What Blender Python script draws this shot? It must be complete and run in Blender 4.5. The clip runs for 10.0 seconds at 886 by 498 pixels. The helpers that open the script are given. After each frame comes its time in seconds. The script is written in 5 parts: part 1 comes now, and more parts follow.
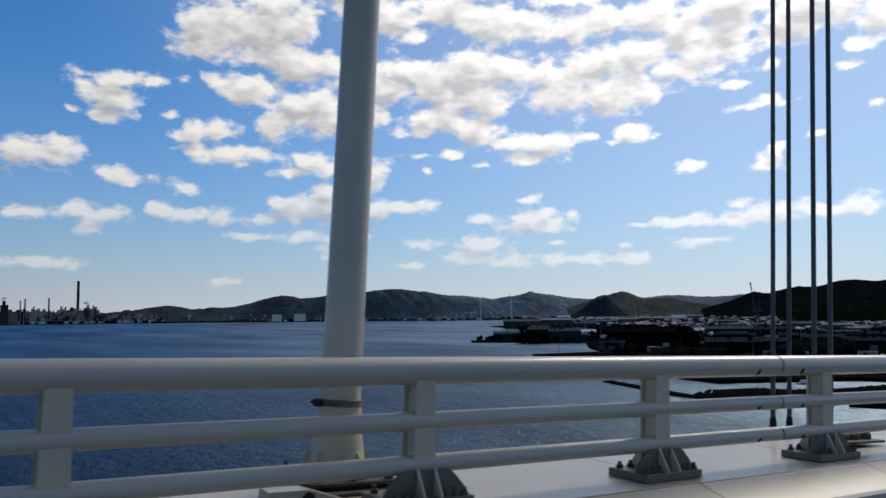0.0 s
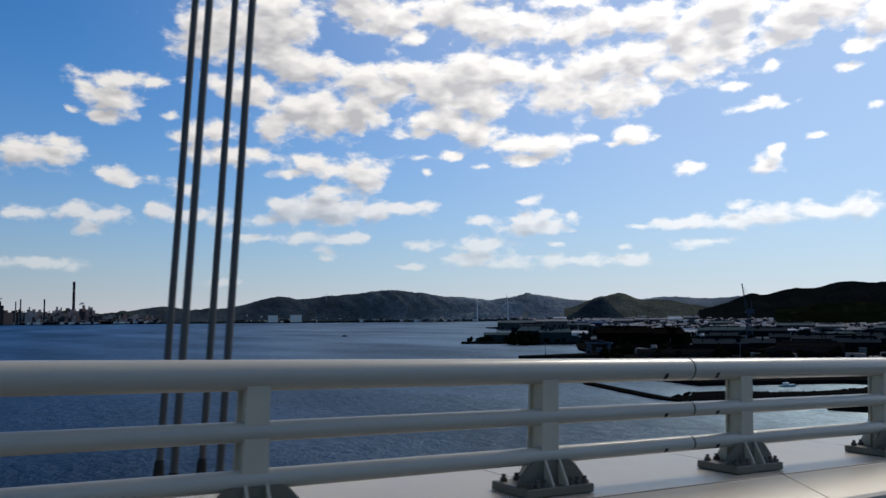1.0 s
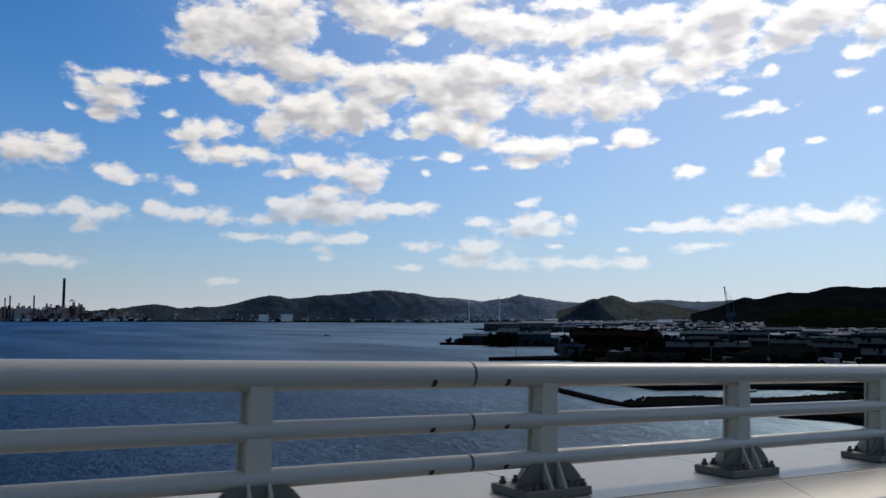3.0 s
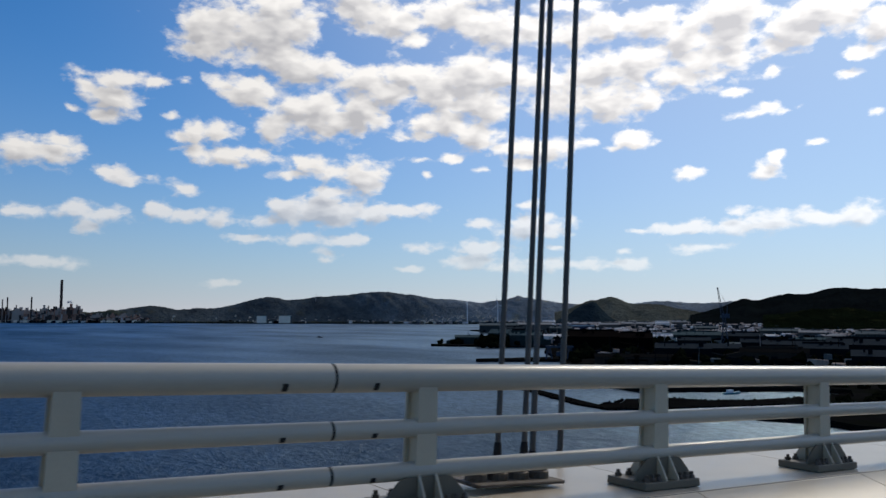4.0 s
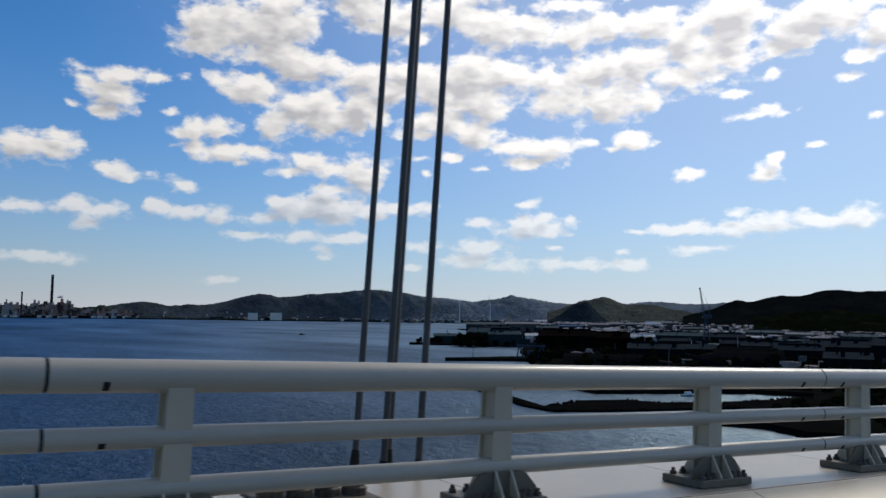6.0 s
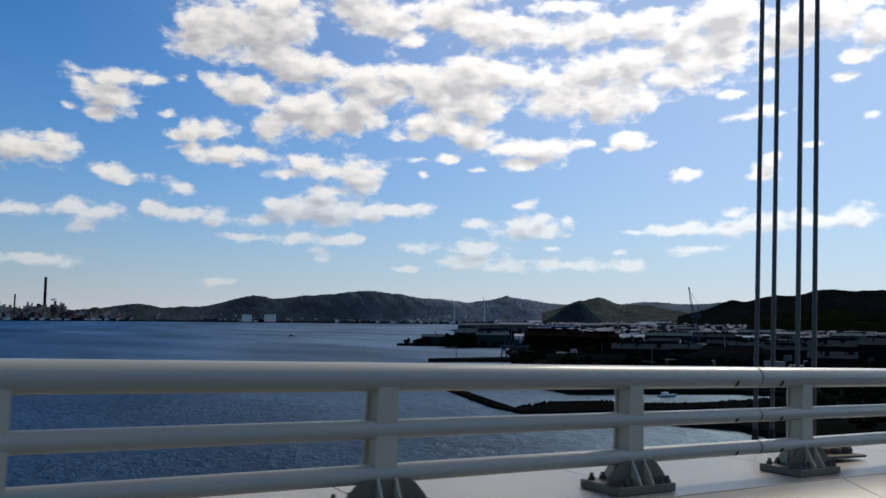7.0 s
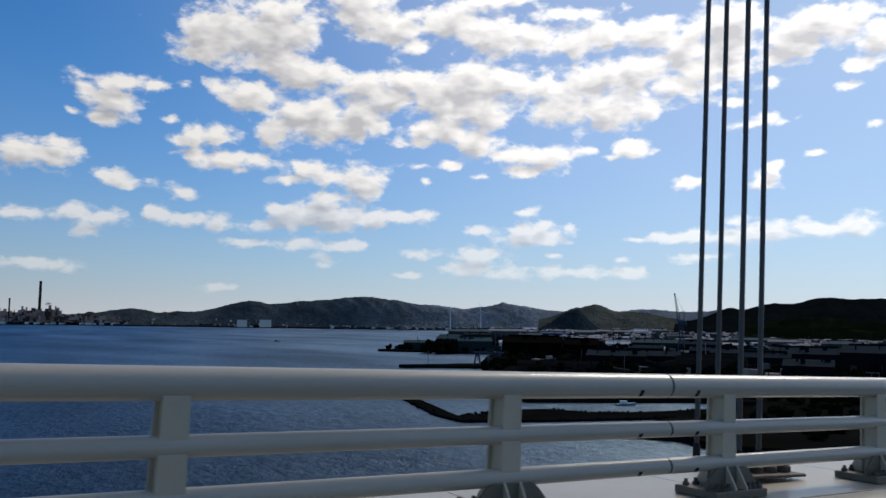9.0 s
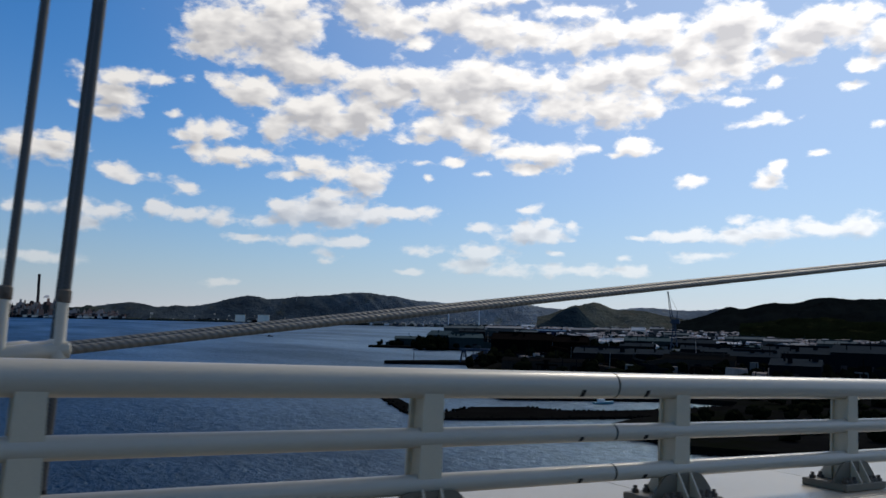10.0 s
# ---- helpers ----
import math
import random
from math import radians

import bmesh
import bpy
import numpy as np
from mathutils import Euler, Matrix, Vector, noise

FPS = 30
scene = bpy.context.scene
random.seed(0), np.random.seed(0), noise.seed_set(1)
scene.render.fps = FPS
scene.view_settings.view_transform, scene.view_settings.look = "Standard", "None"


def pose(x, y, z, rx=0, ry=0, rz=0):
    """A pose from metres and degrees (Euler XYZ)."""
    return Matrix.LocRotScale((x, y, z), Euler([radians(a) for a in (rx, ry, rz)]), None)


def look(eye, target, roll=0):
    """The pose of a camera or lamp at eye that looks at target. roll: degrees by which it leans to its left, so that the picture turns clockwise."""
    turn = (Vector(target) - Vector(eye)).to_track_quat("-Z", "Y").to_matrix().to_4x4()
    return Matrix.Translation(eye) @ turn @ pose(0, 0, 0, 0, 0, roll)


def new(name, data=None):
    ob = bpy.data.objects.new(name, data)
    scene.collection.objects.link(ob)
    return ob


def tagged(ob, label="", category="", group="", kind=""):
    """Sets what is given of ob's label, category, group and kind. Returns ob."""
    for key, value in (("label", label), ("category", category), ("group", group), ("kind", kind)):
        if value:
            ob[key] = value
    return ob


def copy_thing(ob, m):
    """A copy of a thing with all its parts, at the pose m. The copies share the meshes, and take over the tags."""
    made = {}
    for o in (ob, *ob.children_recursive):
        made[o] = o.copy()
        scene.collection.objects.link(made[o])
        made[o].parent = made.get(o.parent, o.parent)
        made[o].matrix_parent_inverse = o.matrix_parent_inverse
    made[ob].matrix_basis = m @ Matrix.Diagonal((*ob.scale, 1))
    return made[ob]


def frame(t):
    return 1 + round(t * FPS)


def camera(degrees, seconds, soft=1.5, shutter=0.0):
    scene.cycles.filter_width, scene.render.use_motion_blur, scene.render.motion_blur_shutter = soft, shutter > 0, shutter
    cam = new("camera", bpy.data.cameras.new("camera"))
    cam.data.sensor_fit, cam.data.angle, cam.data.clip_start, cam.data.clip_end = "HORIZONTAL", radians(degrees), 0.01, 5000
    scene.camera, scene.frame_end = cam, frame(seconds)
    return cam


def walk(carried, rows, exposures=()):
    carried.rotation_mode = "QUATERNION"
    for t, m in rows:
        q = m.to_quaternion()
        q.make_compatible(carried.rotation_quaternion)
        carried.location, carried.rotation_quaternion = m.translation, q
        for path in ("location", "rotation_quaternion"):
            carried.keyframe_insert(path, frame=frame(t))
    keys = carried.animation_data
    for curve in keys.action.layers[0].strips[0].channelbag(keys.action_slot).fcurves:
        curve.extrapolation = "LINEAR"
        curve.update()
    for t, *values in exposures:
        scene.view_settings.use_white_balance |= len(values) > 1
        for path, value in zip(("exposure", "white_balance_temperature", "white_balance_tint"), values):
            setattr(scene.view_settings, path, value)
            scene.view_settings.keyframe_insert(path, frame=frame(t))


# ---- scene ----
GRADE = 1.94                      # the bridge falls this many degrees along its length
BR = Matrix.Rotation(radians(GRADE), 4, "Y")
RAIL = 4.243                      # lateral place of the railing
DECK = 0.28                       # top of the kerb in bridge heights
WATER = -52.5
LAND = -49.6

# ---- camera ----
cam = camera(56.0, 10.0, soft=1.5, shutter=0.025)
ROWS = [
    (0.0, 0.04, -0.065, 1.331, 94.24, 0.53, -32.73),
    (0.5, 9.55, -0.069, 1.019, 94.49, 0.47, -32.62),
    (1.0, 19.05, -0.087, 0.693, 94.33, 0.45, -32.77),
    (1.5, 28.56, -0.069, 0.377, 94.26, -0.00, -32.84),
    (2.0, 38.05, -0.089, 0.049, 94.34, -0.03, -32.91),
    (2.5, 47.53, -0.115, -0.269, 94.36, -0.15, -32.99),
    (4.0, 75.94, -0.099, -1.219, 94.51, -0.15, -32.87),
    (4.5, 85.40, -0.080, -1.544, 94.54, -0.20, -32.95),
    (5.0, 94.50, -0.065, -1.850, 94.60, -0.27, -32.98),
    (5.5, 103.95, -0.013, -2.169, 94.44, -0.72, -32.99),
    (7.0, 132.19, -0.019, -3.134, 94.52, -0.49, -33.18),
    (7.5, 141.60, 0.001, -3.458, 94.83, -0.30, -33.28),
    (8.0, 150.67, 0.035, -3.765, 94.93, -0.73, -33.29),
    (8.5, 160.04, 0.078, -4.080, 94.94, -0.64, -33.27),
    (9.0, 169.43, 0.170, -4.402, 94.97, -0.79, -33.06),
    (9.5, 178.72, 0.198, -4.711, 94.91, -0.92, -32.83),
    (10.0, 188.06, 0.290, -5.031, 94.75, -1.30, -32.97),
]
walk(cam, [(r[0], pose(*r[1:])) for r in ROWS], exposures=[(0.0, 0.03, 6850, 10), (10.0, 0.03, 6850, 10)])

# ---- light ----
SUN_AZ, SUN_EL = 74.0, 38.0       # degrees from +y towards +x, and above the horizon
sun_way = Vector((math.sin(radians(SUN_AZ)) * math.cos(radians(SUN_EL)), math.cos(radians(SUN_AZ)) * math.cos(radians(SUN_EL)), math.sin(radians(SUN_EL))))


def build_sky():
    world = bpy.data.worlds.new("sky")
    scene.world = world
    world.use_nodes = True
    nt = world.node_tree
    nt.nodes.clear()
    N, link = nt.nodes.new, nt.links.new

    def math_node(tree, op, a, b=None, c=None, clamp=False):
        n = tree.nodes.new("ShaderNodeMath")
        n.operation, n.use_clamp = op, clamp
        for i, v in enumerate((a, b, c)):
            if v is None:
                continue
            if isinstance(v, (int, float)):
                n.inputs[i].default_value = v
            else:
                tree.links.new(v, n.inputs[i])
        return n.outputs[0]

    def vec_node(tree, op, a, b=None, c=None):
        n = tree.nodes.new("ShaderNodeVectorMath")
        n.operation = op
        for i, v in enumerate((a, b, c)):
            if v is None:
                continue
            if isinstance(v, tuple):
                n.inputs[i].default_value = v
            else:
                tree.links.new(v, n.inputs[i])
        return n

    # clouds as soft ellipses in degrees of azimuth and elevation, torn by noise
    grp = bpy.data.node_groups.new("cloud_field", "ShaderNodeTree")
    grp.interface.new_socket("P", in_out="INPUT", socket_type="NodeSocketVector")
    grp.interface.new_socket("Field", in_out="OUTPUT", socket_type="NodeSocketFloat")
    gi, go = grp.nodes.new("NodeGroupInput"), grp.nodes.new("NodeGroupOutput")
    best = None
    for az, el, w, h in CLOUD_WEST + CLOUD_MIDDLE + CLOUD_TOP + CLOUD_EAST + CLOUD_LOW + CLOUD_WEST_LOW + CLOUD_SMALL:
        w, h = w * 1.12 + 0.10, h * 1.16 + 0.10
        v = vec_node(grp, "MULTIPLY_ADD", gi.outputs[0], (1 / w, 1 / h, 0), (-az / w, -el / h, 0))
        solid = min(1.0, 0.50 + 0.42 * h)         # small clouds are thin
        d = math_node(grp, "MULTIPLY_ADD", vec_node(grp, "LENGTH", v.outputs[0]).outputs["Value"], solid, 1 - solid)
        best = d if best is None else math_node(grp, "SMOOTH_MIN", best, d, 0.45)
    grp.links.new(math_node(grp, "SUBTRACT", 1.0, best), go.inputs[0])

    tc = N("ShaderNodeTexCoord")
    sep = N("ShaderNodeSeparateXYZ")
    link(tc.outputs["Generated"], sep.inputs[0])
    az = math_node(nt, "MULTIPLY", math_node(nt, "ARCTAN2", sep.outputs[0], sep.outputs[1]), 57.29578)
    el = math_node(nt, "MULTIPLY", math_node(nt, "ARCSINE", sep.outputs[2]), 57.29578)
    comb = N("ShaderNodeCombineXYZ")
    link(az, comb.inputs[0]), link(el, comb.inputs[1])
    p0 = comb.outputs[0]

    def fbm(p, scale, detail, rough=0.6, z=0.0, stretch=(1, 1, 1)):
        m = vec_node(nt, "MULTIPLY_ADD", p, stretch, (0, 0, z))
        n = N("ShaderNodeTexNoise")
        n.inputs["Scale"].default_value, n.inputs["Detail"].default_value = scale, detail
        n.inputs["Roughness"].default_value = rough
        link(m.outputs[0], n.inputs["Vector"])
        return n

    # warp the coordinates
    wn = fbm(p0, 0.8, 4, 0.55, 3.0, (0.8, 1.3, 1))
    wv = vec_node(nt, "SUBTRACT", wn.outputs["Color"], (0.5, 0.5, 0.5))
    p1 = vec_node(nt, "MULTIPLY_ADD", wv.outputs[0], (0.9, 0.5, 0), p0).outputs[0]

    def billow(p, scale, detail):
        """Rounded heads, as cumulus has them."""
        m = vec_node(nt, "MULTIPLY", p, (0.85, 1.25, 1))
        n = N("ShaderNodeTexVoronoi")
        n.feature = "SMOOTH_F1"
        n.inputs["Scale"].default_value, n.inputs["Detail"].default_value = scale, detail
        n.inputs["Roughness"].default_value, n.inputs["Smoothness"].default_value = 0.5, 0.7
        link(m.outputs[0], n.inputs["Vector"])
        return n.outputs["Distance"]

    behind = math_node(nt, "GREATER_THAN", math_node(nt, "ABSOLUTE", math_node(nt, "SUBTRACT", az, 33.0)), 33.0)

    # an unseen clear lane over the west end, so that water reflects blue
    clouded = math_node(nt, "GREATER_THAN", math_node(nt, "ABSOLUTE", math_node(nt, "ADD", az, 8.0)), 28.0)

    def density(p, detail, heads, cap):
        g = N("ShaderNodeGroup")
        g.node_tree = grp
        link(p, g.inputs[0])
        n1 = fbm(p, 1.1, detail, 0.55, 0.0, (0.75, 1.4, 1))
        rag = math_node(nt, "MULTIPLY_ADD", n1.outputs["Fac"], 1.2, -0.44)
        puff = math_node(nt, "MULTIPLY_ADD", billow(p, 0.6, heads), -0.8, 0.68)
        placed = math_node(nt, "ADD", math_node(nt, "MINIMUM", g.outputs[0], cap), math_node(nt, "ADD", rag, puff))
        # loose unseen clouds in the rest of the sky, added for neutral fill light
        far = fbm(p, 0.05, 6, 0.6, 9.0, (0.6, 1.6, 1))
        loose = math_node(nt, "MULTIPLY_ADD", far.outputs["Fac"], 4.0, -1.95)
        gate = math_node(nt, "MAXIMUM", math_node(nt, "GREATER_THAN", el, 23.5), behind)
        gate = math_node(nt, "MULTIPLY", gate, clouded)
        loose = math_node(nt, "ADD", loose, math_node(nt, "MULTIPLY_ADD", gate, 4.0, -4.0))
        return math_node(nt, "MAXIMUM", placed, loose)

    d0 = density(p1, 8, 4.0, 0.75)
    up = vec_node(nt, "ADD", p1, (0.35, 0.75, 0)).outputs[0]
    d1 = density(up, 1.5, 1.0, 1.2)
    rng = N("ShaderNodeMapRange")
    rng.interpolation_type = "SMOOTHSTEP"
    rng.inputs[1].default_value, rng.inputs[2].default_value = -0.02, 0.60
    link(d0, rng.inputs[0])
    cover = rng.outputs[0]
    shade = N("ShaderNodeMapRange")
    shade.inputs[1].default_value, shade.inputs[2].default_value = 0.30, 1.20
    link(d1, shade.inputs[0])
    ramp = N("ShaderNodeValToRGB")
    link(shade.outputs[0], ramp.inputs[0])
    ramp.color_ramp.elements[0].color = (0.98, 0.985, 1.0, 1)
    ramp.color_ramp.elements[1].color = (0.53, 0.545, 0.595, 1)
    sky = N("ShaderNodeTexSky")
    sky.sky_type, sky.sun_disc = "NISHITA", False
    sky.sun_elevation, sky.sun_rotation = radians(SUN_EL), radians(SUN_AZ)
    sky.air_density, sky.dust_density, sky.ozone_density = 1.0, 0.6, 2.5
    skyc = vec_node(nt, "MULTIPLY", sky.outputs[0], SKY_TINT)
    cl = vec_node(nt, "MULTIPLY", ramp.outputs[0], CLOUD_LIGHT)
    boost = vec_node(nt, "SCALE", cl.outputs[0])
    # pale haze towards the horizon
    hz = math_node(nt, "MULTIPLY", math_node(nt, "POWER", 2.718, math_node(nt, "MULTIPLY", math_node(nt, "ABSOLUTE", el), -0.16)), 0.93)
    # the air brightens towards the sun
    dot = vec_node(nt, "DOT_PRODUCT", tc.outputs["Generated"], tuple(sun_way)).outputs["Value"]
    glow = N("ShaderNodeMapRange")
    glow.interpolation_type = "SMOOTHSTEP"
    glow.inputs[1].default_value, glow.inputs[2].default_value = 0.45, 1.08
    link(dot, glow.inputs[0])
    glow = glow.outputs[0]
    away = N("ShaderNodeMapRange")                # the sky away from the sun is deeper
    away.interpolation_type = "SMOOTHSTEP"
    away.inputs[1].default_value, away.inputs[2].default_value = -0.5, 0.25
    away.inputs[3].default_value, away.inputs[4].default_value = 0.5, 1.0
    link(dot, away.inputs[0])
    away = away.outputs[0]
    hz = math_node(nt, "MULTIPLY", hz, away)
    hz = math_node(nt, "ADD", hz, math_node(nt, "MULTIPLY", math_node(nt, "SUBTRACT", 1.0, hz), math_node(nt, "MULTIPLY", glow, 0.58)))
    hazed = N("ShaderNodeMix")
    hazed.data_type = "RGBA"
    link(hz, hazed.inputs[0]), link(skyc.outputs[0], hazed.inputs[6])
    air = N("ShaderNodeMapRange")                 # the haze is brighter towards the sun
    air.inputs[1].default_value, air.inputs[2].default_value = 0.2, 0.8
    air.inputs[3].default_value, air.inputs[4].default_value = 0.71, 1.14
    link(dot, air.inputs[0])
    lit = vec_node(nt, "SCALE", HAZE)
    link(air.outputs[0], lit.inputs["Scale"])
    link(lit.outputs[0], hazed.inputs[7])
    # low clouds fade into the haze
    fade = N("ShaderNodeMapRange")
    fade.inputs[1].default_value, fade.inputs[2].default_value = 1.5, 10.0
    fade.inputs[3].default_value, fade.inputs[4].default_value = 0.40, 1.0
    link(el, fade.inputs[0])
    mix = N("ShaderNodeMix")
    mix.data_type = "RGBA"
    link(math_node(nt, "MULTIPLY", cover, fade.outputs[0]), mix.inputs[0])
    # unseen clouds overhead are greyed to dim the light they give
    under = N("ShaderNodeMapRange")
    under.inputs[1].default_value, under.inputs[2].default_value = 22.0, 44.0
    under.inputs[3].default_value, under.inputs[4].default_value = 1.0, 0.50
    link(el, under.inputs[0])
    link(math_node(nt, "MULTIPLY", math_node(nt, "MULTIPLY", under.outputs[0], away), math_node(nt, "MULTIPLY_ADD", glow, 0.48, 0.745)), boost.inputs["Scale"])
    link(hazed.outputs[2], mix.inputs[6]), link(boost.outputs[0], mix.inputs[7])
    bg, out = N("ShaderNodeBackground"), N("ShaderNodeOutputWorld")
    bg.inputs["Strength"].default_value = SKY_STRENGTH
    link(mix.outputs[2], bg.inputs["Color"]), link(bg.outputs[0], out.inputs["Surface"])


SKY_STRENGTH = 0.1
SKY_TINT = (0.115, 0.595, 1.06)
HAZE = (6.1, 6.4, 7.3)
CLOUD_LIGHT = (10.5, 10.5, 10.55)
# azimuth, elevation, half width and half height of each cloud lobe, in degrees
CLOUD_WEST = [
    (19.1, 18.5, 4.12, 1.78), (16.3, 18.6, 1.39, 1.19), (15.8, 17.2, 1.31, 0.49), (21.9, 19.1, 2.22, 1.72), (21.0, 17.0, 3.23, 0.80), (27.2, 20.2, 3.35, 0.93),
    (29.7, 19.6, 1.79, 0.94), (30.9, 18.5, 1.03, 0.51), (17.9, 15.2, 1.25, 0.43), (19.9, 14.8, 2.06, 1.03), (22.9, 16.2, 2.23, 0.95), (25.1, 16.5, 1.40, 0.88),
    (23.6, 14.0, 2.88, 0.82), (21.2, 12.4, 1.28, 1.12), (24.5, 13.0, 3.28, 0.98), (27.4, 14.0, 1.76, 1.58), (27.2, 15.8, 2.35, 0.82), (30.2, 16.2, 1.90, 1.19),
    (29.2, 15.2, 1.97, 0.82)]
CLOUD_MIDDLE = [
    (34.3, 16.1, 3.17, 1.57), (32.4, 15.0, 2.77, 0.90), (35.5, 14.3, 2.76, 0.98), (37.5, 16.3, 2.76, 1.04), (39.8, 15.9, 1.95, 0.96), (33.2, 13.0, 2.44, 0.84),
    (31.4, 12.2, 1.97, 0.42), (35.3, 12.0, 1.77, 0.84), (37.5, 11.3, 1.95, 0.50), (39.9, 11.3, 1.86, 0.72), (42.8, 11.7, 0.92, 0.30), (38.1, 10.4, 1.33, 0.38),
    (35.4, 9.9, 0.71, 0.15), (45.9, 11.7, 1.42, 0.45), (44.6, 11.3, 0.83, 0.23), (41.4, 14.2, 2.78, 0.90), (44.5, 14.3, 2.85, 1.11), (46.9, 14.5, 1.34, 0.73),
    (43.7, 16.3, 3.44, 1.10), (46.0, 16.7, 1.69, 1.01)]
CLOUD_TOP = [
    (33.5, 20.2, 2.19, 1.01), (36.3, 19.5, 2.78, 1.30), (39.1, 19.1, 1.97, 0.87), (41.6, 18.9, 2.18, 0.94), (44.5, 19.2, 2.29, 0.71), (47.2, 19.0, 2.25, 0.92),
    (49.4, 17.9, 2.56, 1.41), (51.0, 16.5, 2.23, 1.35), (52.3, 17.8, 1.42, 1.67), (48.8, 15.7, 2.20, 0.58), (52.3, 19.3, 2.49, 1.10), (55.9, 18.0, 1.86, 1.35),
    (54.9, 16.9, 1.37, 0.55), (57.4, 18.7, 2.31, 1.13), (59.7, 18.6, 1.59, 0.92), (61.1, 17.6, 1.24, 1.11), (41.4, 20.6, 2.93, 0.43), (20.9, 20.5, 2.29, 0.35),
    (26.3, 21.4, 2.76, 0.71), (35.9, 21.5, 3.58, 0.64)]
CLOUD_EAST = [
    (55.0, 15.5, 0.75, 0.31), (52.4, 14.4, 0.63, 0.21), (53.9, 13.0, 1.45, 0.21), (54.4, 13.2, 0.62, 0.28), (60.3, 16.0, 1.26, 0.33), (59.3, 14.9, 0.83, 0.24),
    (60.8, 12.4, 0.46, 0.14), (57.2, 10.9, 0.43, 0.14), (54.3, 9.3, 0.89, 0.43), (54.8, 10.0, 0.47, 0.36), (49.9, 9.4, 1.15, 0.26), (52.4, 6.8, 0.56, 0.18),
    (49.0, 5.8, 1.88, 0.34), (52.0, 5.8, 1.92, 0.44), (54.7, 6.1, 1.55, 0.54), (57.1, 6.1, 1.89, 0.46), (59.9, 6.3, 1.31, 0.69), (50.2, 4.4, 1.56, 0.22),
    (46.2, 5.6, 0.67, 0.11)]
CLOUD_LOW = [
    (39.0, 6.0, 2.01, 0.66), (38.6, 5.6, 1.78, 0.39), (41.7, 6.4, 0.50, 0.27), (38.8, 7.5, 0.93, 0.27), (35.5, 6.3, 0.70, 0.27), (35.7, 4.6, 1.87, 0.47),
    (35.1, 3.7, 1.79, 0.39), (36.9, 3.3, 1.47, 0.35), (41.7, 3.4, 4.18, 0.38), (45.3, 3.5, 1.41, 0.27), (45.3, 4.3, 0.74, 0.11), (40.7, 4.6, 0.54, 0.12),
    (31.0, 4.6, 1.25, 0.35), (26.0, 5.0, 1.92, 0.31), (22.8, 5.1, 1.06, 0.38), (25.1, 4.2, 1.07, 0.27), (24.6, 3.7, 0.53, 0.15), (30.7, 3.1, 0.93, 0.12),
    (18.0, 2.1, 0.94, 0.15), (7.2, 3.2, 2.37, 0.24)]
CLOUD_WEST_LOW = [
    (25.0, 7.1, 3.26, 0.96), (22.3, 7.0, 1.21, 0.76), (27.7, 6.8, 1.55, 0.70), (30.4, 7.2, 1.72, 0.39), (25.4, 9.7, 2.24, 0.61), (27.3, 9.5, 1.87, 0.92),
    (23.8, 10.3, 1.46, 0.46), (22.2, 9.4, 1.29, 0.23), (25.4, 8.4, 1.62, 0.38), (27.5, 8.5, 0.62, 0.35), (31.2, 10.6, 0.86, 0.19), (31.7, 9.6, 0.27, 0.19),
    (33.4, 10.8, 0.94, 0.23), (15.6, 11.6, 1.44, 0.73), (17.6, 11.9, 1.54, 0.66), (18.5, 10.7, 1.70, 0.67), (16.2, 10.7, 1.01, 0.59), (20.2, 10.7, 1.05, 0.34)]
CLOUD_SMALL = [
    (11.1, 14.8, 2.25, 0.59), (11.0, 13.7, 1.43, 0.98), (11.0, 12.6, 1.22, 0.39), (9.5, 14.4, 0.80, 0.35), (13.1, 14.8, 0.63, 0.25), (8.5, 12.9, 0.39, 0.14),
    (15.5, 15.2, 0.36, 0.21), (14.5, 12.9, 0.43, 0.22), (7.3, 9.9, 1.79, 0.90), (5.6, 9.9, 1.49, 0.75), (7.7, 10.8, 0.77, 0.35), (10.8, 9.0, 1.28, 0.39),
    (12.1, 8.7, 1.37, 0.47), (15.3, 8.2, 0.93, 0.59), (6.0, 6.3, 1.37, 0.48), (8.9, 6.7, 0.98, 0.28), (10.6, 6.3, 1.54, 0.43), (9.6, 5.6, 0.86, 0.36),
    (15.6, 6.5, 2.14, 0.44), (13.8, 6.9, 0.70, 0.37), (17.6, 6.5, 0.95, 0.49), (20.1, 6.3, 1.26, 0.38), (19.4, 5.1, 1.25, 0.19)]
build_sky()
sun_data = bpy.data.lights.new("sun", "SUN")
sun_data.energy, sun_data.angle, sun_data.color = 1.5, radians(18), (1.0, 0.93, 0.82)
sun = new("sun", sun_data)
sun.matrix_world = look(sun_way * 100, (0, 0, 0))


